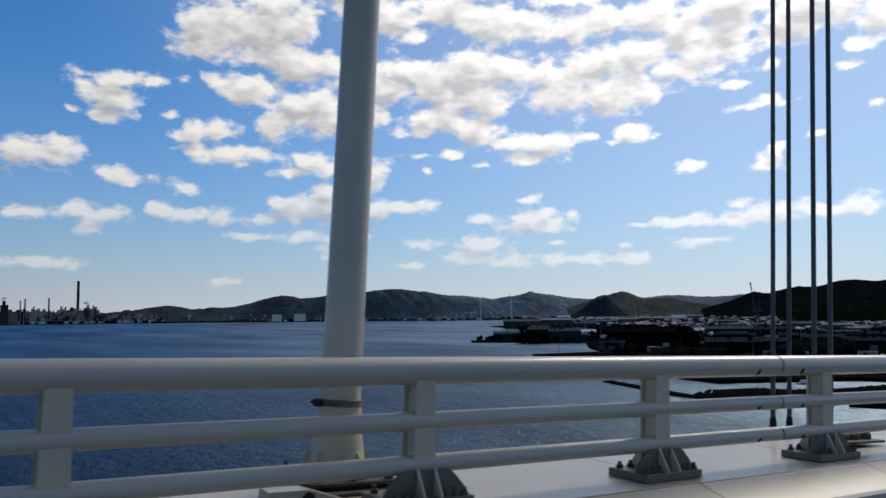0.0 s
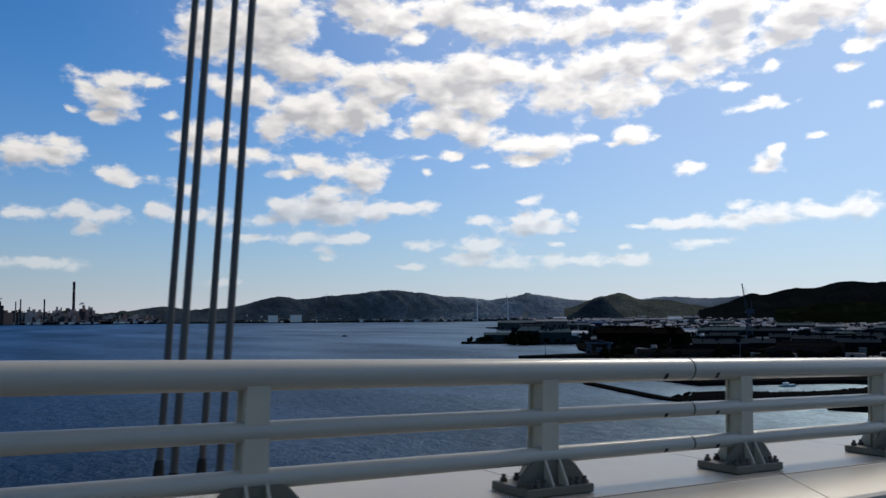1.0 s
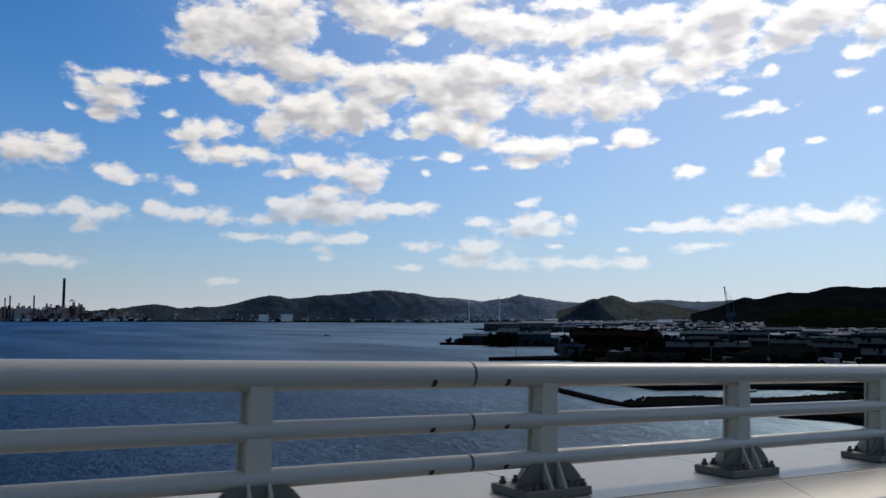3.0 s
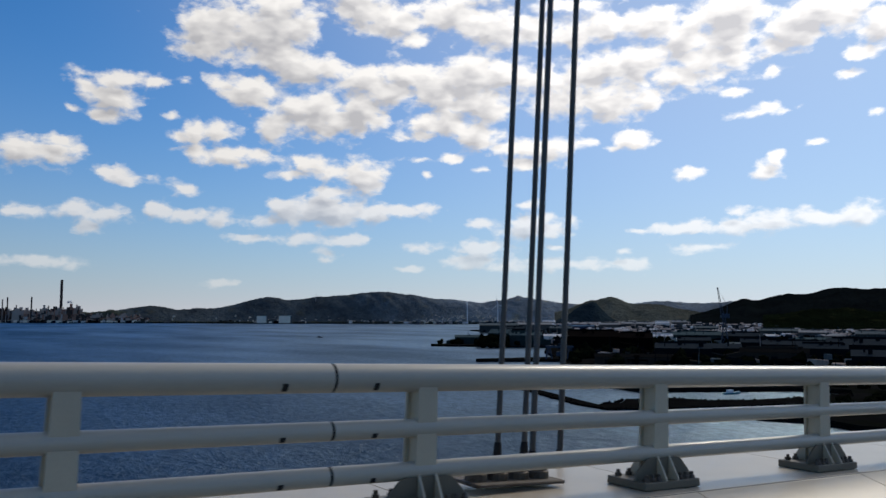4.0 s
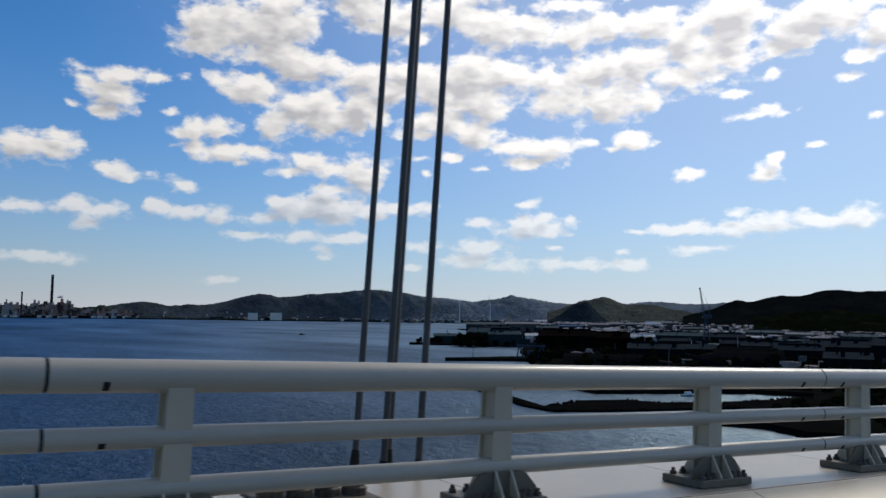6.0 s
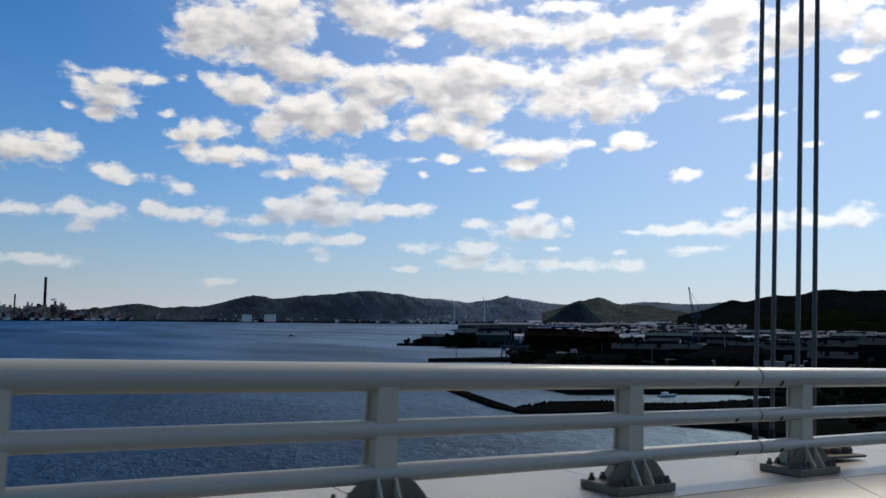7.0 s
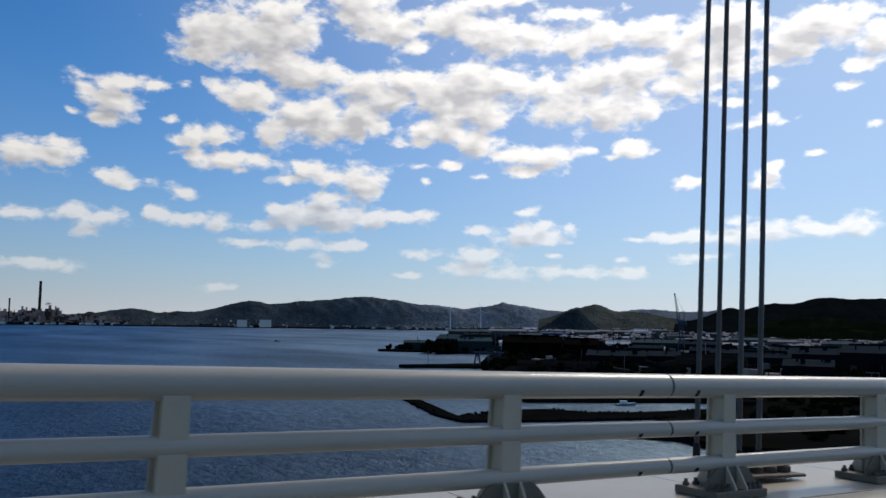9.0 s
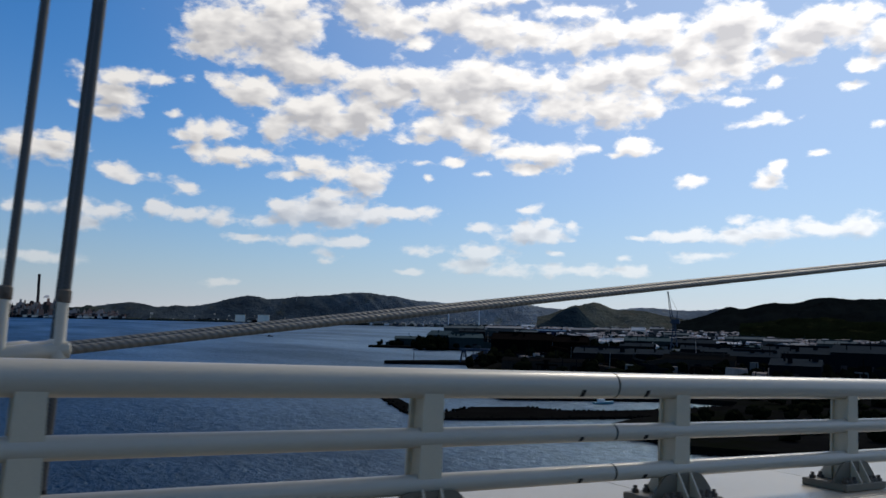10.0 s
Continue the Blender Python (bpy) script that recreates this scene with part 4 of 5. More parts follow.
# ---- port, works and town ----
def shed(x, y, w, d, h, az, mats):
    """A gabled warehouse seen across the water; its long side faces the bridge."""
    ob = empty("warehouse", Matrix.Translation((x, y, LAND)) @ Matrix.Rotation(radians(-az), 4, "Z"))
    tone = {id(TEAL): "teal", id(GREY): "grey", id(PALE): "pale grey", id(WHITE): "white", id(SHADE): "weathered concrete", id(BROWN): "rust-brown", id(DARKW): "dark", id(BLUE): "blue-roofed"}[id(mats)]
    tagged(ob, f"{tone} sheet-metal warehouse on the harbour ground", "warehouse", "harbour warehouses")
    eave = h * 0.74
    bm = bmesh.new()
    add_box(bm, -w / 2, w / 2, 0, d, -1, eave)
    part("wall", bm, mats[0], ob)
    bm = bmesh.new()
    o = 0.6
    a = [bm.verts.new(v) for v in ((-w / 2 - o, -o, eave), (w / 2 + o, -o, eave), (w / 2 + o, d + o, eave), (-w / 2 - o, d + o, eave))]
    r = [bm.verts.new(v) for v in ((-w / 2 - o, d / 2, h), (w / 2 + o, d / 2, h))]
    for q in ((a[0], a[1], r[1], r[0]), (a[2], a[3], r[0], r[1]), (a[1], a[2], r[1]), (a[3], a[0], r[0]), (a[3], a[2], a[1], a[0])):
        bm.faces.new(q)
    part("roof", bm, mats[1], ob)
    n = max(1, int(w / 22))
    for k in range(n):
        bm = bmesh.new()
        cx = -w / 2 + w * (k + 0.5) / n
        add_box(bm, cx - 3.0, cx + 3.0, -0.25, 0.1, 0, min(eave * 0.62, 7))
        part("door", bm, DARKW[0] if mats is not DARKW else STACK, ob)
    for k in range(random.randint(2, 5) if w > 36 else 1):      # roof vents and flues
        bm = bmesh.new()
        cx, cy, q = random.uniform(-0.45, 0.45) * w, random.uniform(0.15, 0.5) * d, random.uniform(0.5, 1.6)
        if random.random() < 0.5:
            add_tube(bm, (cx, cy, eave), (cx, cy, h + random.uniform(1, 6)), q * 0.6, n=8)
        else:
            add_box(bm, cx - 2 * q, cx + 2 * q, cy - q, cy + q, eave, h + random.uniform(0.5, 2.5))
        part("roof_vent", bm, mats[0], ob)
    if w > 44:
        bm = bmesh.new()
        side = random.choice((-1, 1))
        lo, wd = eave * random.uniform(0.45, 0.8), w * random.uniform(0.2, 0.4)
        x0 = side * w * 0.5 if side > 0 else -w * 0.5 - wd
        vs = add_box(bm, x0, x0 + wd, d * 0.1, d * 0.8, -1, lo)
        for v in vs[4:]:
            v.co.z += 2.0 if (v.co.x - x0 > wd / 2) == (side < 0) else -1.0
        part("lean_to", bm, mats[0], ob)
    if h > 15 and w > 40:
        bm = bmesh.new()
        add_box(bm, -w * 0.42, w * 0.42, d / 2 - 1.5, d / 2 + 1.5, h - 0.6, h + 1.6)
        part("ridge_vent", bm, mats[0], ob)
    return ob


def build_port():
    random.seed(31)
    shed(872, 1152, 47, 25, 14.8, 34, TEAL)
    shed(876, 1077, 34, 30, 25.5, 60, TEAL)
    shed(905, 1040, 52, 36, 22.0, 30, TEAL)
    shed(1457, 1853, 107, 60, 26.1, 36, GREY)
    shed(1724, 2026, 104, 60, 25.6, 39, PALE)
    shed(1303, 1594, 60, 40, 21.0, 37, DARKW)
    shed(1055, 1152, 33, 30, 14.1, 40, WHITE)
    shed(1889, 2017, 110, 50, 17.0, 42, BLUE)
    shed(1524, 1672, 58, 40, 19.2, 41, GREY)
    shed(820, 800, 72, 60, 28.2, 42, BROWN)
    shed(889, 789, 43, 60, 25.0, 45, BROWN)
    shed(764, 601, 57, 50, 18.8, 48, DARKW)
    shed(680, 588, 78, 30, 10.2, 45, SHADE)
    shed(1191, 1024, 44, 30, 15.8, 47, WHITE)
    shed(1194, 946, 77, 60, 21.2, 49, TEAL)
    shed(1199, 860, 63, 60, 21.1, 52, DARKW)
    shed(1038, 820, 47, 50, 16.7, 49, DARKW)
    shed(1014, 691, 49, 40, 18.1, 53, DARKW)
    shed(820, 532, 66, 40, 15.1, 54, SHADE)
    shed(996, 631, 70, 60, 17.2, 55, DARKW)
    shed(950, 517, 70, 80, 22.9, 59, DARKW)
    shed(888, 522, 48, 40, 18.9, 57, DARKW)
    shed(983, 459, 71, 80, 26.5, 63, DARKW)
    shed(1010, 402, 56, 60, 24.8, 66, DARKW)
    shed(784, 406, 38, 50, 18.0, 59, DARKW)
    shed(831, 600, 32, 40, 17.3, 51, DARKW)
    shed(2244, 2093, 116, 60, 25.0, 46, PALE)
    shed(2374, 2101, 49, 40, 27.0, 47, WHITE)
    shed(2563, 2190, 52, 40, 30.0, 48, PALE)
    shed(2033, 2020, 64, 50, 23.5, 44, PALE)
    shed(1933, 1542, 67, 50, 19.5, 50, GREY)
    shed(1721, 1164, 82, 50, 19.3, 54, GREY)
    shed(1677, 1052, 54, 50, 18.0, 56, PALE)
    shed(2530, 2917, 60, 40, 24.0, 40, WHITE)
    shed(1564, 855, 62, 60, 20.3, 60, GREY)
    # long low transit sheds, end to end across the yard
    for x, y, w, d, h, az, mats in ((1430, 1155, 92, 34, 13, 21, TEAL), (1520, 1120, 92, 34, 13, 21, GREY), (1094, 752, 80, 26, 10.5, 25, GREY), (1178, 713, 84, 26, 10, 25, TEAL),
                                    (868, 592, 38, 20, 9.5, 27, PALE), (907, 572, 42, 20, 9, 27, GREY), (1736, 1356, 61, 30, 13, 20, PALE), (1550, 1075, 66, 24, 10, 22, WHITE),
                                    (1579, 940, 46, 30, 13, 22, PALE), (1128, 895, 52, 26, 12.5, 24, WHITE), (1350, 830, 70, 30, 12, 24, TEAL), (1265, 660, 60, 30, 13, 25, GREY)):
        shed(x, y, w, d, h, az, mats)


def build_gantry():
    ob = empty("gantry_crane", Matrix.Translation((690, 711, LAND)) @ Matrix.Rotation(radians(-39), 4, "Z"))
    tagged(ob, "blue-grey steel gantry crane on the pier", "crane")
    for x in (-12, 11):
        for y in (-5, 5):
            for dx in (-3.4, 3.4):
                bm = bmesh.new()
                add_tube(bm, (x + dx, y, 0), (x + dx * 0.3, y, 12.6), 0.75, 0.55, 8)
                part("leg", bm, CRANE_BLUE, ob)
        bm = bmesh.new()
        add_tube(bm, (x, -5, 5), (x, 5, 12), 0.35, n=6)
        add_tube(bm, (x, 5, 5), (x, -5, 12), 0.35, n=6)
        part("brace", bm, CRANE_BLUE, ob)
    for y in (-5, 5):
        bm = bmesh.new()
        add_box(bm, -16, 15, y - 0.7, y + 0.7, 12.4, 14.4)
        part("girder", bm, CRANE_BLUE, ob)
    bm = bmesh.new()
    add_box(bm, -2, 5, -4, 4, 14.4, 17.0, 0.2)
    part("trolley_house", bm, DARKW[1], ob)
    bm = bmesh.new()
    add_box(bm, -4, 3, -3, 3, 3.0, 8.0, 0.2)
    for hx in (-2, 1):
        add_tube(bm, (hx, 0, 8.0), (hx, 0, 14.4), 0.25, n=6)
    part("hoist", bm, CRANE_BLUE, ob)


def build_jib_crane():
    """Tall slewing dock crane: portal, lattice mast, machine house and raised jib."""
    ob = empty("dock_crane", Matrix.Translation((1166, 868, LAND)) @ Matrix.Rotation(radians(-52), 4, "Z"))
    tagged(ob, "tall dark blue dock crane with a raised lattice jib", "crane")
    for sx in (-1, 1):
        for sy in (-1, 1):
            bm = bmesh.new()
            add_tube(bm, (sx * 6, sy * 6, 0), (sx * 2.4, sy * 2.4, 30), 0.9, 0.7, 8)
            add_tube(bm, (sx * 2.4, sy * 2.4, 30), (sx * 2.0, sy * 2.0, 47), 0.7, 0.6, 8)
            part("leg", bm, CRANE_BLUE, ob)
    for z0, z1, w0, w1 in ((2, 16, 5.8, 4.1), (16, 30, 4.1, 2.4), (30, 46, 2.4, 2.0)):
        for sy in (-1, 1):
            bm = bmesh.new()
            add_tube(bm, (-w0, sy * w0, z0), (w1, sy * w1, z1), 0.4, n=6)
            add_tube(bm, (w0, sy * w0, z0), (-w1, sy * w1, z1), 0.4, n=6)
            part("brace", bm, CRANE_BLUE, ob)
    bm = bmesh.new()
    add_box(bm, -4.0, 8.0, -3.4, 3.4, 44, 51, 0.4)
    part("machine_house", bm, CRANE_BLUE, ob)
    bm = bmesh.new()
    add_box(bm, -6.4, -4.0, -1.4, 1.4, 45, 48.5, 0.2)
    part("cabin", bm, GREY[1], ob)
    bm = bmesh.new()
    a, b = Vector((-3, 0, 50)), Vector((-9, 0, 91))
    for k in range(12):
        p, q = a.lerp(b, k / 12), a.lerp(b, (k + 1) / 12)
        w, v = 2.2 * (1 - k / 15), 2.2 * (1 - (k + 1) / 15)
        for sx, sy in ((-1, -1), (-1, 1), (1, 1), (1, -1)):
            add_tube(bm, p + Vector((sx * w, sy * w, 0)), q + Vector((sx * v, sy * v, 0)), 0.33, n=5)
        add_tube(bm, p + Vector((-w, -w, 0)), q + Vector((v, -v, 0)), 0.24, n=5)
        add_tube(bm, p + Vector((w, w, 0)), q + Vector((-v, v, 0)), 0.24, n=5)
    part("jib", bm, CRANE_BLUE, ob)
    bm = bmesh.new()
    add_lathe(bm, [(0.4, 89.5), (1.3, 90.2), (1.3, 92.0), (0.4, 92.8)], 10, (-9, 0))
    part("jib_head", bm, CRANE_BLUE, ob)
    bm = bmesh.new()
    add_tube(bm, (4, 0, 51), (5, 0, 64), 0.6, 0.4, 8)
    add_tube(bm, (5, 0, 64), (-8.5, 0, 90), 0.18, n=5)
    part("stay_mast", bm, CRANE_BLUE, ob)


def stack(x, y, h, r, mat, label):
    ob = empty("chimney", Matrix.Translation((x, y, LAND + 1)))
    tagged(ob, label, "chimney", "works chimneys")
    bm = bmesh.new()
    add_lathe(bm, [(r * 1.35, 0), (r * 1.1, h * 0.35), (r, h * 0.98), (r * 1.06, h)], 16)
    smooth(part("shaft", bm, mat, ob))
    for k in (0.6, 0.82, 0.96):
        bm = bmesh.new()
        add_lathe(bm, [(r * 1.16, h * k), (r * 1.22, h * k + 1), (r * 1.16, h * k + 2)], 16)
        part("platform", bm, STACK, ob)


def block(x, y, w, d, h, az, mats, name="works_building", label="dark steelworks building with a stepped roof", group="steelworks buildings", stepped=True):
    ob = empty(name, Matrix.Translation((x, y, LAND + 1)) @ Matrix.Rotation(radians(-az), 4, "Z"))
    tagged(ob, label, "building", group)
    bm = bmesh.new()
    add_box(bm, -w / 2, w / 2, 0, d, -2, h * 0.8)
    part("wall", bm, mats[0], ob)
    bm = bmesh.new()
    add_box(bm, -w / 2 - 1, w / 2 + 1, -1, d + 1, h * 0.8, h * 0.8 + 1.5)
    part("roof", bm, mats[1], ob)
    if not stepped:
        return ob
    bm = bmesh.new()
    k = random.uniform(-0.2, 0.2)
    add_box(bm, w * (k - 0.2), w * (k + 0.22), d * 0.2, d * 0.7, h * 0.8 + 1.5, h)
    part("roof_house", bm, mats[0], ob)
    return ob


def build_works():
    random.seed(41)
    stack(821, 5115, 238, 7.0, STACK, "very tall dark steelworks chimney")
    stack(673, 5136, 140, 4.0, STACK, "slim dark steelworks chimney")
    stack(557, 5170, 138, 3.6, STACK, "slim dark steelworks chimney")
    stack(533, 5173, 126, 3.2, STACK_PALE, "slim pale steelworks chimney")
    stack(604, 5190, 96, 3.4, STACK_PALE, "short pale steelworks chimney")
    stack(762, 5150, 92, 3.4, STACK, "short dark steelworks chimney")
    stack(905, 5120, 100, 3.0, STACK_PALE, "short pale steelworks chimney")
    block(455, 5180, 40, 40, 128, 5, WORKS[2], label="dark blast furnace tower of the steelworks")
    block(490, 5200, 70, 60, 78, 5, WORKS[0])
    block(740, 5127, 26, 40, 96, 8, WORKS[1])
    block(867, 5107, 34, 40, 104, 9, WORKS[0])
    block(840, 5120, 110, 60, 70, 9, WORKS[0])
    block(905, 5108, 60, 40, 92, 9, WORKS[1])
    block(790, 5122, 50, 40, 88, 8, WORKS[2])
    block(610, 5165, 60, 40, 76, 6, WORKS[1])
    for k in range(150):
        a = 2.6 + 10.2 * (k + random.random()) / 150
        h = random.uniform(26, 84) * (1.0 if a < 9.2 else 0.62)
        p = plane_at(a, random.uniform(4625, 4700))
        block(p.x, p.y, random.uniform(9, 42), random.uniform(15, 40), h, a, random.choice(WORKS))
    for k in range(34):
        a = 3.0 + 9.5 * (k + random.random()) / 34
        p = plane_at(a, 4606)
        block(p.x, p.y, random.uniform(20, 50), 16, random.uniform(6, 15), a, random.choice((WHITE, CREAM, BROWN, DARKW)), label="low quayside works shed")
    # pipework, small sheds, lattice towers and tanks between the large works buildings
    bms = [bmesh.new() for _ in range(4)]
    for k in range(1250):
        a = random.uniform(2.6, 13.2)
        p = plane_at(a, random.uniform(4612, 4640), LAND + 1)
        bm = bms[random.choice((0, 0, 0, 1, 1, 2, 2, 2, 2, 3))]
        start = len(bm.verts)
        t = random.random()
        if t < 0.66:
            w, h = random.uniform(5, 26), random.uniform(5, 46) * (1.0 if a < 9.5 else 0.6)
            add_box(bm, -w / 2, w / 2, -4, 4, -1, h)
        elif t < 0.75:
            add_tube(bm, (0, 0, -1), (0, 0, random.uniform(20, 78) * (1.0 if a < 9.2 else 0.3)), random.uniform(1.2, 2.4), n=6)
        elif t < 0.9:
            r = random.uniform(5, 12)
            add_tube(bm, (0, 0, -1), (0, 0, r * random.uniform(0.8, 1.6)), r, n=10)
        else:
            w, h = random.uniform(20, 60), random.uniform(15, 35)
            add_tube(bm, (-w / 2, 0, h * 0.6), (w / 2, 0, h), 1.8, n=6)
            add_tube(bm, (-w / 2, 0, -1), (-w / 2, 0, h * 0.6), 1.0, n=5)
            add_tube(bm, (w / 2, 0, -1), (w / 2, 0, h), 1.0, n=5)
        bm.verts.ensure_lookup_table()
        bmesh.ops.transform(bm, matrix=Matrix.Translation(p) @ Matrix.Rotation(radians(-a), 4, "Z"), verts=bm.verts[start:])
    for bm, mat, word in zip(bms, (WORKS[0][0], WORKS[1][0], WORKS[2][0], WHITE[1]), ("rusty", "grey", "dark", "white")):
        tagged(part("works_plant", bm, mat), f"{word} pipework, tanks and towers crowding the steelworks", "industrial plant", kind="stuff")
    # storage blocks and low buildings along the middle of the far shore
    for a, w, h, m in ((20.42, 52, 46, CREAM), (21.15, 40, 26, PALE), (21.94, 62, 48, CREAM)):
        p = plane_at(a, 4556 if m is CREAM else 4575)
        block(p.x, p.y, w, 40, h, a, m, "storage_block", "plain cream-white storage block on the far shore" if m is CREAM else "plain grey storage block on the far shore", "storage blocks", stepped=False)
    for k in range(130):
        a = random.choice((random.uniform(11.5, 42), random.uniform(26, 40)))
        p = plane_at(a, random.uniform(4600, 4650) if a < 20 or a > 23 else random.uniform(4560, 4600))
        block(p.x, p.y, random.uniform(8, 34), 20, random.uniform(6, 15), a, random.choice((CREAM, PALE, WHITE, GREY, DARKW, TOWNS, BROWN)), "shore_building", "small flat-roofed building on the far shore", "shore buildings")


def build_steam():
    """White steam drifting from two works stacks."""
    random.seed(3)
    base = bmesh.new()
    bmesh.ops.create_icosphere(base, subdivisions=2, radius=1.0)
    dirs = [v.co.copy() for v in base.verts]
    faces = [[v.index for v in f.verts] for f in base.faces]
    base.free()
    for x, y, z, r in ((856, 5080, 60, 8), (446, 5150, 88, 7)):
        bm = bmesh.new()
        for k in range(9):
            u = k / 8
            c = Vector((x + r * (3.0 * u - 0.8) + random.uniform(-3, 3), y, z + r * (1.5 * u - 0.9 * u * u) + random.uniform(-3, 3)))
            q = r * (0.35 + 0.5 * math.sin(math.pi * (0.15 + 0.75 * u))) * random.uniform(0.8, 1.15)
            vs = [bm.verts.new(c + v * q * (1 + 0.22 * noise.noise(v * 2.2 + c))) for v in dirs]
            for f in faces:
                bm.faces.new([vs[i] for i in f])
        tagged(smooth(part("steam_plume", bm, STEAM), 180), "small white puff of steam above the steelworks", "steam", kind="stuff")


def build_town():
    """The spread of small roofs behind the port, too many to count."""
    random.seed(17)
    bms = {0: bmesh.new(), 1: bmesh.new(), 2: bmesh.new()}
    for k in range(2600):
        a, d = random.uniform(37.0, 62), random.uniform(1900, 4250)
        if d < 1500 + max(0, 47 - a) * 220:
            continue
        p = far_at(a, d)
        t = random.random()
        bm = bms[0 if t < 0.20 else 1 if t < 0.62 else 2]
        w, dep, h = random.uniform(6, 20), random.uniform(8, 16), random.uniform(4, 9) + (d > 2800) * random.uniform(0, 9)
        vs = add_box(bm, -w / 2, w / 2, -dep / 2, dep / 2, 0, h)
        r0, r1 = bm.verts.new((-w / 2, 0, h + 2.5)), bm.verts.new((w / 2, 0, h + 2.5))
        for q in ((vs[4], vs[5], r1, r0), (vs[6], vs[7], r0, r1), (vs[5], vs[6], r1), (vs[7], vs[4], r0)):
            bm.faces.new(q)
        m = Matrix.Translation(p) @ Matrix.Rotation(radians(-a + random.uniform(-25, 25)), 4, "Z")
        bmesh.ops.transform(bm, matrix=m, verts=vs + [r0, r1])
    for i, (mats, word) in enumerate(((WHITE, "white"), (GREY, "grey"), (DARKW, "dark"))):
        ob = part("town_houses", bms[i], mats[1] if i != 1 else TOWN)
        tagged(ob, f"spread of small {word} town and harbour buildings", "town", kind="stuff")
    # houses on the slopes
    bm = bmesh.new()
    for k in range(360):
        a = random.choice((random.gauss(29, 3), random.gauss(42, 4), random.gauss(34, 2), random.uniform(14, 48)))
        u = random.uniform(0.0, 0.55) ** 2
        d = (4645 + 200 * u) / math.cos(radians(a - 33))
        w, h = random.choice((random.uniform(4, 9), random.uniform(4, 9), random.uniform(10, 20))), random.uniform(1, 4)
        z = LAND + 120 * math.sin(u * math.pi / 2) ** 1.3
        vs = add_box(bm, -w / 2, w / 2, -6, 6, -6, h + 2)
        p = far_at(a, d)
        bmesh.ops.transform(bm, matrix=Matrix.Translation((p.x, p.y, z)) @ Matrix.Rotation(radians(-a), 4, "Z"), verts=vs)
    for k in range(210):
        a = random.choice((random.uniform(40.6, 50), random.gauss(45.5, 1.5), random.uniform(50.5, 57)))
        u = random.random() ** 2 * 0.2
        d = (4300 + 300 * u) / math.cos(radians(a - 33)) if a < 50.2 else 3500 + 1400 * u * 0.5
        z = LAND + (70 if a < 50.2 else 30) * math.sin(u * math.pi / 2) ** 1.3
        w, h = random.uniform(6, 18), random.uniform(4, 8)
        vs = add_box(bm, -w / 2, w / 2, -6, 6, -10, h + 2)
        p = far_at(a, d)
        bmesh.ops.transform(bm, matrix=Matrix.Translation((p.x, p.y, z)) @ Matrix.Rotation(radians(-a), 4, "Z"), verts=vs)
    tagged(part("hillside_houses", bm, CREAM[1]), "pale houses scattered up the far slopes", "town", kind="stuff")


def build_yard():
    """Stacks, pipe racks, masts, piles and sheds that crowd the port, too many to count."""
    random.seed(23)
    sets = [(DARKW[0], "dark"), (BROWN[1], "rusty"), (GREY[1], "grey"), (TOWN, "pale")]
    bms = [bmesh.new() for _ in sets]
    for k in range(1500):
        a, d = random.uniform(38.5, 66), random.uniform(800, 2300)
        if d < 800 + max(0, 44 - a) * 95:
            continue
        p = far_at(a, d)
        t = random.random()
        bm = bms[0 if t < 0.52 else 1 if t < 0.80 else 2 if t < 0.95 else 3]
        kind = random.random()
        start = len(bm.verts)
        if kind < 0.45:
            w, dep, h = random.uniform(3, 20), random.uniform(3, 12), random.uniform(2, 9)
            vs = add_box(bm, -w / 2, w / 2, -dep / 2, dep / 2, -1, h)
            for v in vs[4:]:
                v.co.x *= random.uniform(0.75, 1.0)
                v.co.z += random.uniform(-0.8, 0.8)
        elif kind < 0.65:
            r = random.uniform(2, 6)
            add_tube(bm, (0, 0, -1), (0, 0, random.uniform(4, 11)), r, r * random.uniform(0.85, 1), 10)
        elif kind < 0.8:
            add_tube(bm, (0, 0, -1), (random.uniform(-1, 1), 0, random.uniform(10, 26)), 0.6, 0.3, 6)
        elif kind < 0.9:
            r, h = random.uniform(4, 12), random.uniform(2, 6)
            add_tube(bm, (0, 0, -1), (0, 0, h), r, r * 0.3, 9)
        else:
            w, h = random.uniform(12, 40), random.uniform(4, 8)
            add_tube(bm, (-w / 2, 0, h), (w / 2, 0, h), 0.8, n=6)
            for x in (-w / 2, 0, w / 2):
                add_tube(bm, (x, 0, -1), (x, 0, h), 0.4, n=5)
        bm.verts.ensure_lookup_table()
        bmesh.ops.transform(bm, matrix=Matrix.Translation(p) @ Matrix.Rotation(radians(-a + random.uniform(-40, 40)), 4, "Z"), verts=bm.verts[start:])
    for bm, (mat, word) in zip(bms, sets):
        tagged(part("yard_clutter", bm, mat), f"{word} tanks, piles, racks and huts crowding the port", "clutter", kind="stuff")


